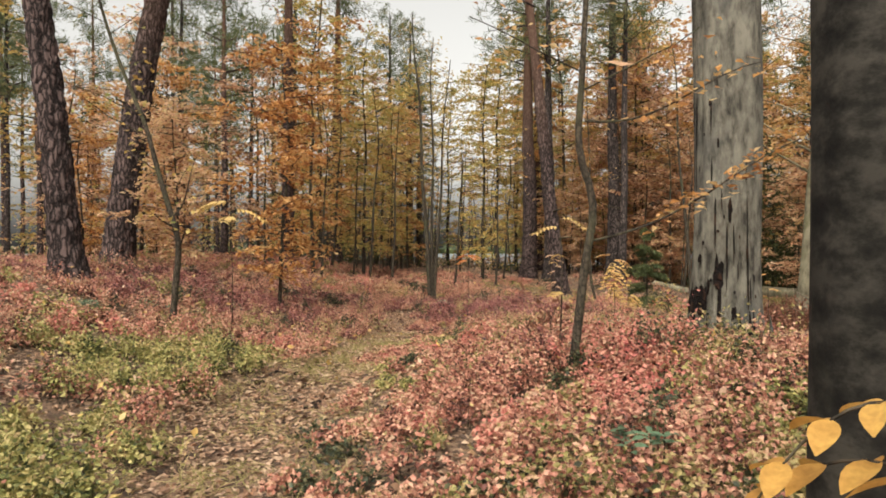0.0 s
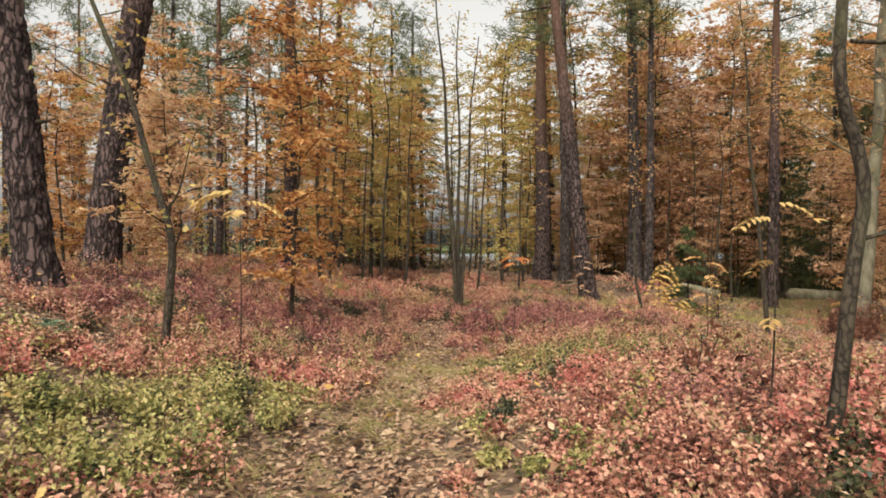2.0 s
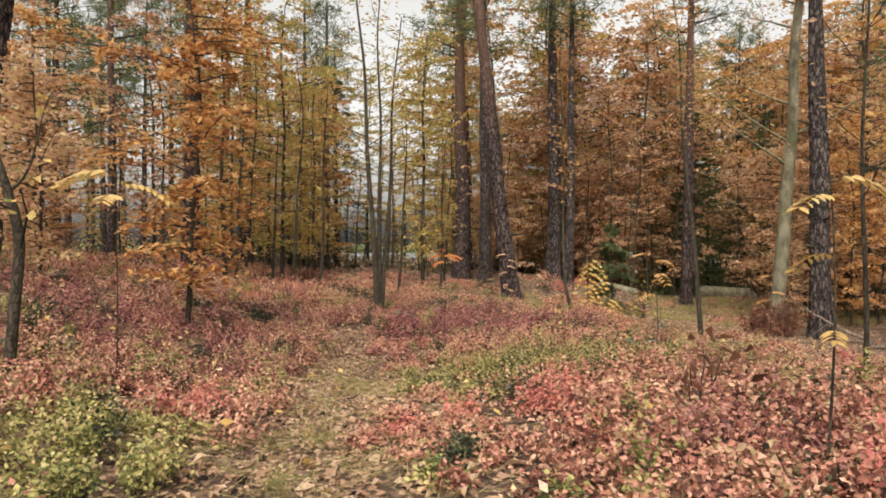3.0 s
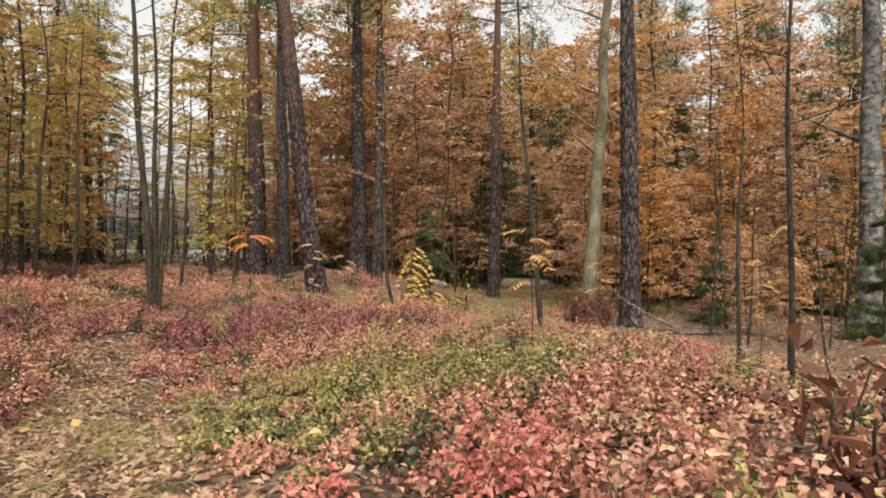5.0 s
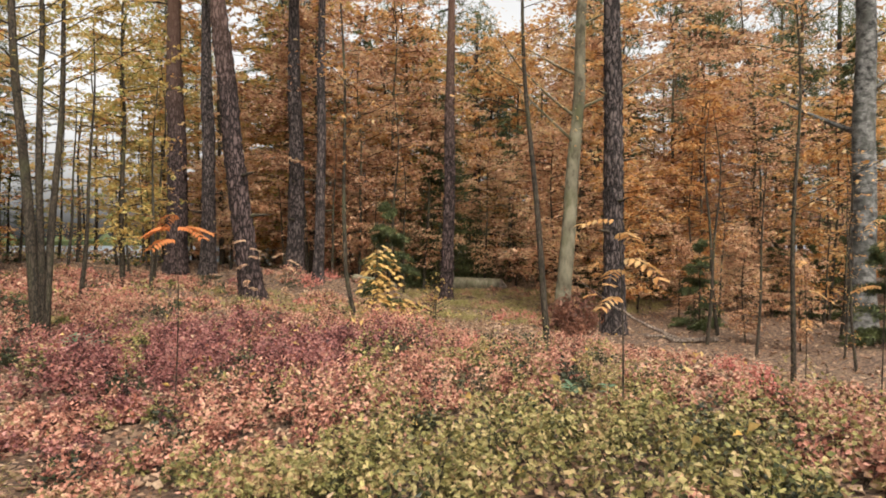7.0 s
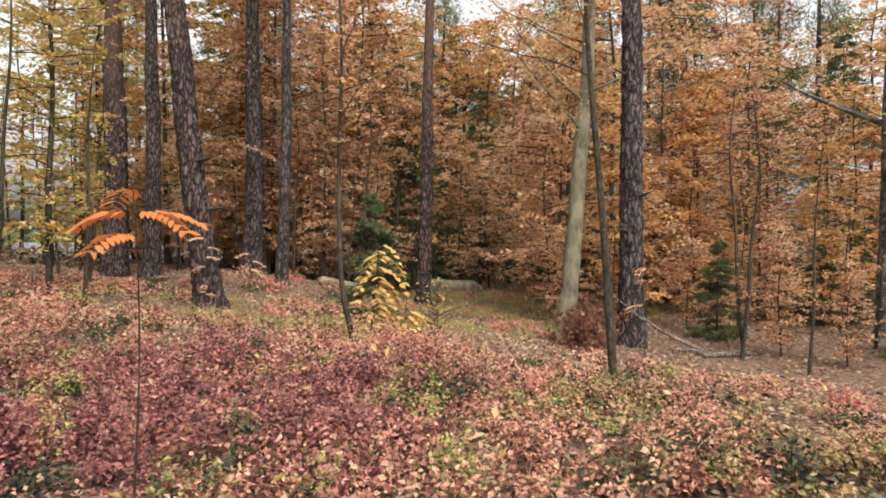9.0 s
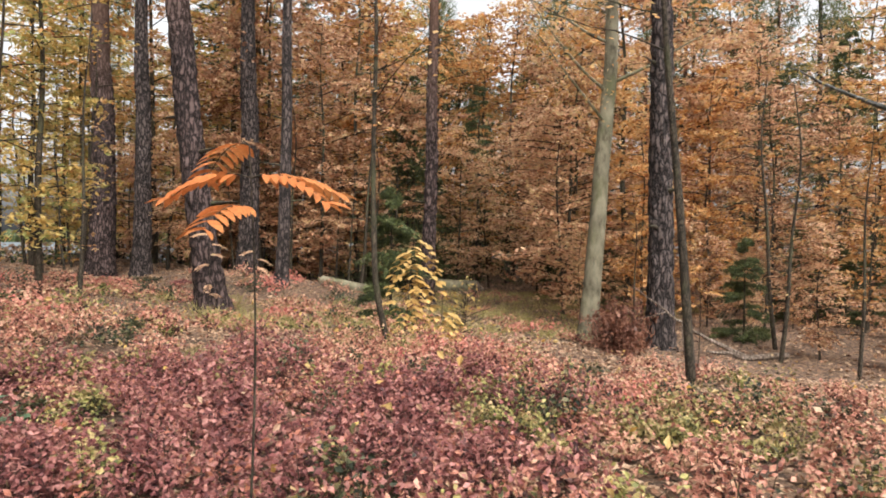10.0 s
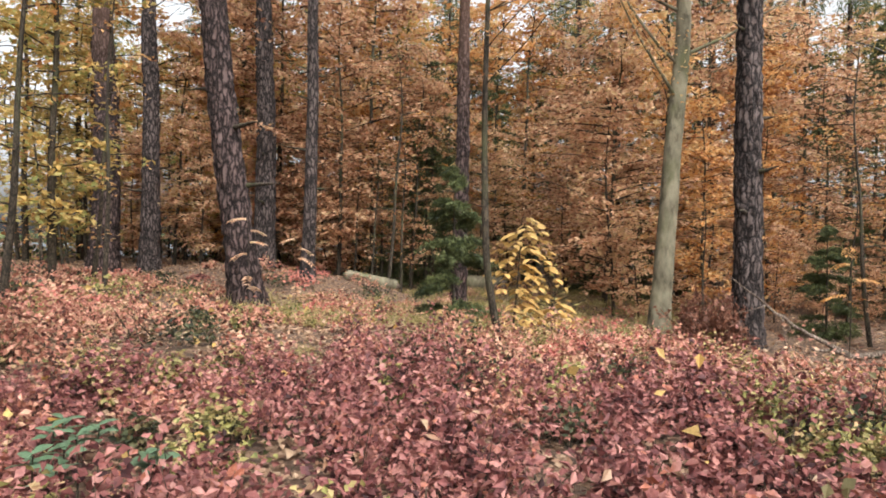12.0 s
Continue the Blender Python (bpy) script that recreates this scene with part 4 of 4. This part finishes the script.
# far shore
shore = []
for i in range(420):
    x, y = scatter.uniform(-380, 480), scatter.uniform(332, 360)
    hgt = scatter.uniform(2, 4.5)
    shore.append(tube([(x, y, -2), (x, y, hgt * 0.3), (x, y, hgt * 0.7), (x, y, hgt)], [3.2, 3.6, 1.8, 0.1], 6))
far_woods = new("far_woods", mesh_data("far_woods", *merge(shore), SPRUCE))
tagged(far_woods, "dark wooded shore far across the lake", "woods", kind="stuff")

# ---- ground cover ----


def cover(name, material, bush, sprigs, per, size, label, category="shrub"):
    """Low shrubs (x, y, radius, height): sprigs fan out from each foot and carry leaves in two rows towards their tips."""
    n = len(bush)
    rad, tall = bush[:, 2, None, None], bush[:, 3, None]
    foot = np.empty((n, sprigs, 3))
    foot[..., :2] = bush[:, None, :2] + rng.normal(size=(n, sprigs, 2)) * 0.38 * rad
    foot[..., 2] = height(foot[..., 0], foot[..., 1]) - 0.06 * path_mask(foot[..., 0], foot[..., 1])
    q = rng.uniform(0, 1, (n, sprigs)) ** 0.6
    a = rng.uniform(0, 2 * np.pi, (n, sprigs))
    tip = np.empty((n, sprigs, 3))
    tip[..., :2] = bush[:, None, :2] + np.stack([np.cos(a), np.sin(a)], -1) * q[..., None] * rad
    tip[..., 2] = height(tip[..., 0], tip[..., 1]) + tall * (1 - 0.6 * q ** 2) * rng.uniform(0.55, 1.12, (n, sprigs))
    f = np.linspace(0.3, 1.0, per)
    c = foot[:, :, None] + (tip - foot)[:, :, None] * f[None, None, :, None]
    c[..., 2] += 0.25 * (f * (1 - f))[None, None] * (tip - foot)[..., 2:3]
    out = rng.normal(size=c.shape) * [1, 1, 0.35]
    out /= np.linalg.norm(out, axis=-1)[..., None]
    c = c + out * size * 0.6
    big = size * (1.15 - 0.4 * f) * np.ones(c.shape[:3])
    ob = new(name, mesh_data(name, *leaf_cloud(c.reshape(-1, 3), big.ravel(), 0.5, 0.66, 0.2, out.reshape(-1, 3), 0.3), material))
    tagged(ob, label, category, kind="stuff")
    lo, hi = foot[:, ::2].reshape(-1, 3), tip[:, ::2].reshape(-1, 3)
    w = rng.normal(size=lo.shape) * [1, 1, 0]
    w *= 0.1 * size / (np.linalg.norm(w, axis=1)[:, None] + 1e-9)
    v = np.stack([lo - w, lo + w, hi], 1).reshape(-1, 3)
    ob = new("shrub_stems", mesh_data("shrub_stems", v, np.arange(len(v)).reshape(-1, 3), TWIG))
    return tagged(ob, "thin dark wiry stems of the low shrubs", category, kind="stuff")


def places(count, region):
    return np.stack([rng.uniform(region[0], region[1], count), rng.uniform(region[2], region[3], count)], 1)


def blob(xy, cx, cy, rx, ry):
    d = ((xy[:, 0] - cx) / rx) ** 2 + ((xy[:, 1] - cy) / ry) ** 2
    return np.exp(-d * d) + 0.25 * wave(xy[:, 0], xy[:, 1], 2.0, cx)


def bushes(count, region, rad, tall):
    """Shrubs (x, y, radius, height, share) over a stretch of the plan, small ones among large."""
    xy = places(count, region)
    k = rng.uniform(0, 1, count) ** 1.6
    lump = 1 + 0.3 * wave(xy[:, 0], xy[:, 1], 2.3, 4.0)
    r = (rad[0] + (rad[1] - rad[0]) * k) * lump
    h = (tall[0] + (tall[1] - tall[0]) * rng.uniform(0, 1, count) * (0.4 + 0.6 * k)) * lump
    return np.stack([xy[:, 0], xy[:, 1], r, h, rng.uniform(0, 1, count)], 1)


def clear(b):
    """Leaves out what stands on the trodden path or in the dead trunk; shrubs stay low where they are walked over."""
    trod = np.interp(b[:, 1], [0, 3.5, 5.7, 7.5, 9.8, 11.4, 12.7], [0, -0.97, -0.71, -0.46, -0.13, -0.36, -0.47])
    walked = (np.abs(b[:, 0] - trod) < 0.4 + b[:, 2]) & (b[:, 1] < 13.2 + b[:, 2])
    b[:, 3] = np.where(walked, np.minimum(b[:, 3], 0.13), b[:, 3])
    b[:, 2] = np.where(walked, np.minimum(b[:, 2], 0.22), b[:, 2])
    return b[(path_mask(b[:, 0], b[:, 1]) < 0.25) & (np.hypot(b[:, 0] - 2.57, b[:, 1] - 5.89) > 0.38 + 0.5 * b[:, 2])]


def sort_out(b):
    """Shares the shrubs out among the kinds of low growth."""
    u = b[:, 4]
    green = np.maximum(blob(b, -2.6, 6.2, 1.2, 1.5), 0.8 * blob(b, -2.6, 3.2, 1.1, 1.2))
    olive = np.maximum.reduce([blob(b, 1.2, 9.8, 2.2, 1.5), 0.5 * blob(b, 3.4, 11.8, 1.4, 1.8), 0.7 * blob(b, 1.7, 2.6, 0.9, 0.8), 0.6 * blob(b, 3.2, 9.0, 1.4, 1.4)])
    purple = np.maximum(blob(b, 1.2, 14.6, 2.4, 2.4), np.maximum(0.75 * blob(b, -4.6, 12.2, 3.4, 2.8), 0.6 * blob(b, -2.0, 15.0, 2.2, 2.0)))
    rose = 0.4 * wave(b[:, 0], b[:, 1], 1.9, 5.0) + 0.1
    bare = smooth01(b[:, 0] - 0.12 * (b[:, 1] - 10), 3.2, 5.5) * smooth01(b[:, 1], 6.5, 9) * 0.85
    bare = np.maximum(bare, 0.5 * blob(b, 3.4, 11.8, 1.4, 1.8))
    bare = np.maximum(bare, 0.66 * smooth01(b[:, 0], -0.5, 2.2) * smooth01(b[:, 1], 16.0, 17.6))
    kind = np.where(u < green, 1, np.where(u < olive, 2, np.where(u < purple, 3, np.where(u < rose, 4, np.where(u > 0.9, 5, 0)))))
    kind = np.where(rng.uniform(0, 1, len(b)) < bare, 9, kind)
    return [b[kind == k] for k in range(6)]


LOW = [
    ("red_shrubs", SHRUB_RED, "low bilberry shrubs in faded red and pink leaves"),
    ("green_shrubs", SHRUB_GREEN, "low yellow-green bilberry shrubs beside the path"),
    ("olive_shrubs", SHRUB_OLIVE, "olive-green shrubs mixed with brown leaves"),
    ("purple_shrubs", SHRUB_PURPLE, "low shrubs in dark purple-red leaves"),
    ("rose_shrubs", SHRUB_ROSE, "low shrubs in bright rose-red leaves"),
    # clumps added to darken the cover like shaded hollows
    ("dark_shrubs", SHRUB_SHADE, "dark green clumps added as shaded hollows among the red"),
]


def grow(fields, sprigs, per, size):
    for (nm, material, label), b in zip(LOW, sort_out(clear(np.concatenate(fields)))):
        if len(b):
            cover(nm, material, b, sprigs, per, size, label)


near_way = [bushes(1350, (-4.2, 4.2, 0.8, 12.5), (0.13, 0.4), (0.18, 0.5)), bushes(220, (0.2, 2.6, 2.2, 6.5), (0.13, 0.36), (0.18, 0.42)), bushes(300, (-1.8, 4.4, 12.5, 16.5), (0.13, 0.4), (0.18, 0.48))]
grow(near_way, 30, 8, 0.041)
middle = [bushes(420, (-9.5, -4.2, 3, 19), (0.16, 0.5), (0.18, 0.46)), bushes(380, (4.2, 9, 3, 16), (0.14, 0.42), (0.14, 0.36)), bushes(420, (-4.2, 4.4, 12.5, 19.5), (0.16, 0.5), (0.18, 0.44))]
grow(middle, 34, 7, 0.048)
further = [bushes(900, (-16, 17, 19, 31), (0.25, 0.8), (0.16, 0.5)), bushes(300, (-17, -9.5, 5, 19), (0.25, 0.8), (0.2, 0.55))]
grow(further, 32, 6, 0.085)


def litter(name, material, xy, size, label, lift=0.02, up=0.82):
    trod = np.interp(xy[:, 1], [0, 3.5, 5.7, 7.5, 9.8, 11.4, 12.7], [0, -0.97, -0.71, -0.46, -0.13, -0.36, -0.47])
    if lift > 0.1:
        xy = xy[np.abs(xy[:, 0] - trod) > 0.35]
    z = height(xy[:, 0], xy[:, 1]) - 0.05 * path_mask(xy[:, 0], xy[:, 1])
    c = np.concatenate([xy, (z + rng.uniform(0.006, lift, len(xy)))[:, None]], 1)
    ob = new(name, mesh_data(name, *leaf_cloud(c, size, up, 0.62, 0.22), material))
    return tagged(ob, label, "leaves", kind="stuff")


litter("leaf_litter", LITTER, places(58000, (-6, 9, 0.5, 20)), 0.056, "brown and tan fallen leaves covering the ground", 0.03)
litter("leaf_litter", LITTER, places(40000, (-16, 24, 5, 42)), 0.1, "fallen leaves under the trees", 0.04)
on_path = places(15000, (-2.4, -0.2, 1, 15))
litter("leaf_litter", LITTER_PATH, on_path[path_mask(on_path[:, 0], on_path[:, 1]) > 0.3], 0.05, "tan leaves lying on the trodden path", 0.02, 0.88)
litter("yellow_leaves", LITTER_GOLD, places(240, (-5, 6, 1.5, 17)), 0.062, "yellow birch leaves lying on shrubs and path", 0.2, 0.7)

litter("caught_leaves", LITTER, places(1500, (-6, 6, 1.5, 20)), 0.055, "tan leaves caught on top of the shrubs", 0.34, 0.6)
litter("caught_leaves", PALE, places(700, (-9, 8, 4, 24)), 0.075, "pale yellow leaves scattered over the shrubs", 0.3, 0.5)

tufts = places(500, (-4.5, 6, 2, 20))
tufts = tufts[np.abs(tufts[:, 0] - np.interp(tufts[:, 1], [0, 3.5, 5.7, 7.5, 9.8, 11.4, 12.7], [0, -0.97, -0.71, -0.46, -0.13, -0.36, -0.47])) > 0.35]
tufts = tufts[rng.uniform(0, 1, len(tufts)) < 0.15 + np.clip(blob(tufts, -2.3, 6.0, 1.6, 2.4), 0, 1)]
gc = np.repeat(np.concatenate([tufts, height(tufts[:, 0], tufts[:, 1])[:, None]], 1), 26, 0) + rng.normal(size=(len(tufts) * 26, 3)) * [0.06, 0.06, 0.0] + [0, 0, 0.09]
way = rng.normal(size=gc.shape) * [0.7, 0.7, 0.2] + [0, 0, 0.9]
tagged(new("grass", mesh_data("grass", *leaf_cloud(gc, 0.24, 0.0, 0.02, 0.008, way, 0.5), GRASS)), "dry yellow-green grass tufts among the shrubs", "grass", kind="stuff")

straw = places(340, (-2.6, -0.1, 2.5, 12))
sc = np.repeat(np.concatenate([straw, height(straw[:, 0], straw[:, 1])[:, None]], 1), 16, 0) + rng.normal(size=(len(straw) * 16, 3)) * [0.09, 0.09, 0.0] + [0, 0, 0.03]
way = rng.normal(size=sc.shape) * [1, 1, 0.1] + [0, 0, 0.3]
tagged(new("grass", mesh_data("grass", *leaf_cloud(sc, 0.17, 0.3, 0.025, 0.008, way, 0.5), GRASS)), "flattened straw-coloured grass along the path", "grass", kind="stuff")

meadow = np.concatenate([places(330, (11, 18, 20, 30)), places(170, (3, 12, 18.5, 25.5))])
mc = np.repeat(np.concatenate([meadow, height(meadow[:, 0], meadow[:, 1])[:, None]], 1), 22, 0) + rng.normal(size=(len(meadow) * 22, 3)) * [0.14, 0.14, 0.0] + [0, 0, 0.12]
way = rng.normal(size=mc.shape) * [0.5, 0.5, 0.2] + [0, 0, 0.9]
tagged(new("grass", mesh_data("grass", *leaf_cloud(mc, 0.3, 0.0, 0.04, 0.01, way, 0.4), GRASS)), "pale green grass in a small clearing", "grass", kind="stuff")


# ---- single things on the forest floor ----
def dead_thicket(x, y, wide, tall, label, material=BROWN_NEEDLE, blades=3600, twigs=46):
    """A mound of dry twigs and brown needles."""
    z = float(height(x, y))
    bush = new("dead_bush")
    bush.matrix_world = pose(x, y, z)
    rs = np.random.default_rng(int(abs(x * 10)))
    lines = []
    for i in range(twigs):
        a, e = rs.uniform(0, 6.28), rs.uniform(0.15, 1.4)
        ln = rs.uniform(0.6, 1.0)
        t = np.linspace(0, 1, 6)[:, None]
        d = np.array([math.cos(a) * math.cos(e) * wide * 0.5, math.sin(a) * math.cos(e) * wide * 0.5, math.sin(e) * tall])
        lines.append(np.array([rs.normal(0, wide * 0.12), rs.normal(0, wide * 0.12), -0.03]) + t * d * ln + np.cumsum(rs.normal(0, 0.02, (6, 3)), 0))
    for ln in lines:
        part("twig", mesh_data("twig", *tube(ln, np.linspace(0.01, 0.003, 6), 4), TWIG, True), bush)
    c, d = on_lines(lines, blades, 0.05)
    ob = part("needles", mesh_data("needles", *leaf_cloud(c, 0.1, 0.2, 0.2, 0.3, d, 0.8), material), bush)
    ob["kind"] = "stuff"
    return tagged(bush, label, "bush")


dead_thicket(9.7, 17.9, 1.7, 1.0, "mound of dry reddish-brown twigs at a tree's foot")
dead_thicket(8.75, 17.2, 0.6, 0.8, "low clump of dry brown twigs")
dead_thicket(-1.5, 17.9, 1.7, 0.45, "low mound of rust-brown bracken", RUST, 2600)
dead_thicket(-2.2, 25.5, 2.4, 0.7, "brown heap of dead bracken before the far trees", BROWN_NEEDLE, 2600)
dead_thicket(1.0, 6.2, 0.5, 0.75, "dry brown fern stalks among the shrubs", BROWN_NEEDLE, 110, 9)


def fallen_branch(pts, radii, label, side=()):
    """A fallen bough with forked ends."""
    bough = new("fallen_branch")
    o = Vector(pts[0])
    bough.matrix_world = Matrix.Translation(o)
    p = np.asarray(pts) - np.asarray(pts[0])
    k = np.linspace(0, len(p) - 1, 24)
    q = np.stack([np.interp(k, np.arange(len(p)), p[:, i]) for i in range(3)], 1) + np.cumsum(rng.normal(0, 0.014, (24, 3)), 0) * np.sin(np.linspace(0, 3.14, 24))[:, None]
    part("bough", mesh_data("bough", *tube(q, np.interp(k, np.arange(len(p)), radii), 8), BRANCH, True), bough)
    for at, d in side:
        i = int(at * 23)
        t = np.linspace(0, 1, 6)[:, None]
        part("twig", mesh_data("twig", *tube(q[i] + t * np.array(d) - t * (1 - t) * [0, 0, 0.08], np.linspace(0.012, 0.003, 6), 6), BRANCH, True), bough)
    return tagged(bough, label, "branch")


gz = lambda x, y: float(height(x, y))
fallen_branch([(11.2, 16.3, gz(11.2, 16.3) + 0.03), (10.6, 16.6, gz(10.6, 16.6) + 0.3), (10.0, 16.95, gz(10.0, 16.95) + 0.68), (9.3, 17.35, gz(9.3, 17.35) + 1.12)], (0.05, 0.035, 0.022, 0.008), "bleached fallen bough leaning on brush by a pine", [(0.55, (-0.5, 0.1, -0.35)), (0.65, (-0.1, -0.1, -0.6)), (0.75, (-0.7, 0.2, -0.1)), (0.3, (0.3, -0.3, -0.2))])
fallen_branch([(11.9, 15.9, gz(11.9, 15.9) + 0.05), (11.2, 16.2, gz(11.2, 16.2) + 0.1), (10.4, 16.6, gz(10.4, 16.6) + 0.12)], (0.06, 0.05, 0.02), "dark fallen bough lying on the leaf litter", [(0.5, (0.2, 0.3, 0.15))])
fallen_branch([(1.0, 5.35, gz(1.0, 5.35) + 0.03), (1.5, 5.5, gz(1.5, 5.5) + 0.08), (1.95, 5.45, gz(1.95, 5.45) + 0.05)], (0.012, 0.01, 0.005), "thin dry stick among the shrubs")


def fallen_log(a, b, r, label):
    """A felled trunk with a pale cut end."""
    log = new("fallen_log")
    log.matrix_world = Matrix.Translation(Vector(a))
    d = np.asarray(b) - np.asarray(a)
    q = np.linspace(0, 1, 16)[:, None] * d
    part("trunk", mesh_data("trunk", *tube(q, np.full(16, r) * np.linspace(1, 0.92, 16), 16, lambda an, zz, rr: 0.05 * rr * np.sin(an * 4)), BEECH, True), log)
    w = d / np.linalg.norm(d)
    part("cut_end", mesh_data("cut_end", *tube(np.array([q[0] + w * 0.01, q[0] - w * 0.006]), [r * 0.97, r * 0.94], 16), BRANCH), log, "pale sawn end of the log")
    return tagged(log, label, "log")


fallen_log((10.3, 27.3, gz(10.3, 27.3) + 0.14), (9.1, 27.9, gz(9.1, 27.9) + 0.12), 0.16, "mossy grey log lying in the clearing")
fallen_log((16.5, 29.2, gz(16.5, 29.2) + 0.3), (15.2, 31.0, gz(15.2, 31.0) + 0.3), 0.3, "short grey log with a sawn end")


def rowan(x, y, tall, fronds, label, material=FROND, length=0.3, lean=(0, 0), leaflets=7, thick=0.008, wide=0.32, sag=0.6):
    """A thin shoot with feathered leaves; every frond has its stalk and paired leaflets."""
    z = gz(x, y)
    shoot = new("rowan_shoot")
    shoot.matrix_world = pose(x, y, z)
    line = stem_line((0, 0, 0), tall, lean, 0.02, 20, 0.02, x)
    part("stem", mesh_data("stem", *tube(line, np.linspace(thick, thick * 0.35, 20), 6), TWIG, True), shoot)
    rs = np.random.default_rng(int(abs(x * 100)) + 2)
    for k, turn in fronds:
        o = line[min(19, int(k * 19))]
        a = radians(turn)
        d = np.array([math.cos(a), math.sin(a), 0.0])
        t = np.linspace(0, 1, 9)[:, None]
        ln = length * rs.uniform(0.85, 1.15)
        rib = o + t * d * ln + (0.35 * t - sag * rs.uniform(0.7, 1.3) * t * t) * ln * np.array([0, 0, 1])
        frond = part("frond", mesh_data("frond", *tube(rib, np.linspace(0.0025, 0.001, 9), 4), TWIG), shoot)
        side = np.cross(d, [0, 0, 1])
        c, w = [], []
        for j in range(leaflets):
            f = 0.2 + 0.78 * j / (leaflets - 1)
            b = np.array([np.interp(f * 8, np.arange(9), rib[:, i]) for i in range(3)])
            s = ln * 0.3 * (1 - 0.5 * abs(f - 0.5))
            for sg in (-1, 1):
                ww = side * sg + d * 0.55 + np.array([0, 0, -0.25])
                c.append(b + ww * s * 0.5)
                w.append(ww)
        c.append(rib[-1] + d * 0.03)
        w.append(d)
        sz = ln * 0.34
        for ci, wi in zip(c, w):
            part("leaflet", mesh_data("leaflet", *leaf_blade(ci, wi, sz, wide, 0.8), material, True), frond)
    return tagged(shoot, label, "plant", "rowan shoots")


rowan(0.463, 12.58, 1.46, [(0.97, 150), (0.98, -50), (1.0, 100), (0.93, 215), (0.95, -15)], "thin rowan shoot with drooping orange-red feathered leaves", FROND, 0.22, leaflets=8, thick=0.006)
droop = [(0.3 + 0.7 * i / 21, (i * 137 + 20) % 360 if i % 3 else -35 + 9 * (i % 5)) for i in range(22)]
rowan(4.42, 17.3, 1.3, droop, "small shrub of drooping pale yellow feathered leaves", PALE, 0.34, (0.1, 0), 6, 0.012, 0.55, 1.5)
rowan(4.85, 17.15, 0.75, droop[4:14], "low drooping shoot of pale yellow leaves", PALE, 0.3, (0.1, 0), 6, 0.009, 0.55, 1.4)
rowan(2.73, 10.36, 1.3, [(0.95, 20), (1.0, 150), (0.85, -90), (0.8, 60), (0.7, 190)], "rowan shoot with orange leaves in the open litter", ORANGE, 0.26, leaflets=6)
rowan(0.95, 5.35, 1.2, [(0.95, 200), (1.0, -30), (0.8, 100), (0.6, 230)], "pale yellow feathered shoot by a crooked sapling", PALE, 0.2, leaflets=6)
rowan(6.8, 10.6, 1.9, [(0.9, 20), (1.0, 170), (0.8, -110), (0.7, 80), (0.6, -20)], "rowan shoot with orange leaves", ORANGE, 0.26)
rowan(8.4, 12.2, 1.6, [(0.9, 60), (1.0, 190), (0.8, -60), (0.7, 120), (0.6, -150)], "rowan shoot with orange-tan leaves", ORANGE, 0.26)
rowan(7.6, 15.2, 1.4, [(0.9, 60), (1.0, 190), (0.8, -60), (0.7, 120)], "rowan shoot near the fallen bough", ORANGE, 0.26)
rowan(3.9, 22.6, 1.5, [(0.9, 0), (1.0, 190), (0.8, -60), (0.7, 120), (0.5, -120), (0.4, 40)], "yellowing shoot in front of a leaning pine", RUST, 0.28)
rowan(4.9, 22.9, 1.3, [(0.9, 0), (1.0, 190), (0.8, -60), (0.7, 120), (0.5, -120), (0.4, 40)], "tan shoot at the foot of a pine", RUST, 0.28)
rowan(-3.0, 9.2, 1.9, [(0.95, 0), (1.0, 180), (0.9, -90)], "shoot with broad yellow leaves", PALE, 0.4)
rowan(0.46, 0.66, 1.06, [(0.9, 190), (1.0, 165), (0.95, 215), (0.88, 250), (0.97, 140), (0.85, 170), (0.99, 300), (0.92, 205)], "amber leafy sprig close beside the path", AMBER, 0.17, leaflets=4, wide=0.5, sag=1.1)

# leathery green plants and seedlings
for x, y, n in [(-0.02, 15.35, 4), (-0.14, 15.0, 3), (0.12, 14.76, 2), (-4.3, 7.9, 8), (0.9, 3.0, 5), (2.5, 10.6, 3), (-4.0, 9.0, 6)]:
    for i in range(n):
        px, py = x + rng.normal(0, 0.08), y + rng.normal(0, 0.08)
        herb = new("green_plant")
        herb.matrix_world = pose(px, py, gz(px, py), 0, 0, rng.uniform(0, 360))
        part("stalk", mesh_data("stalk", *tube([(0, 0, -0.03), (0.005, 0, 0.12), (0, 0.005, 0.24)], [0.004, 0.003, 0.002], 6), TWIG), herb)
        for j in range(7):
            a = j * 2.4
            d = np.array([math.cos(a), math.sin(a), 0.35])
            part("leaf", mesh_data("leaf", *leaf_blade(d * 0.035 + [0, 0, 0.2 + 0.008 * j], d, 0.075, 0.42, 0.8), DARK_GREEN, True), herb)
        tagged(herb, "small plant with a rosette of leathery green leaves", "plant", "green plants among the shrubs")

# pine cones on the path
for i in range(34):
    py = rng.uniform(5.2, 9.2)
    px = -1.45 + 0.15 * math.sin(py * 0.5) + rng.normal(0, 0.25)
    k = np.linspace(0, 1, 9)
    v, f = tube(np.stack([k * 0.055, k * 0, k * 0], 1), 0.021 * np.sin(0.5 + k * 2.5) + 0.003 * (np.arange(9) % 2), 10, lambda an, zz, rr: 0.003 * np.sin(an * 5))
    cone = new("pine_cone", mesh_data("pine_cone", v, f, CONE))
    cone.matrix_world = pose(px, py, gz(px, py) - 0.035, 0, rng.uniform(-15, 15), rng.uniform(0, 360))
    tagged(cone, "dark brown pine cone on the leafy path", "pine cone", "cones on the path")
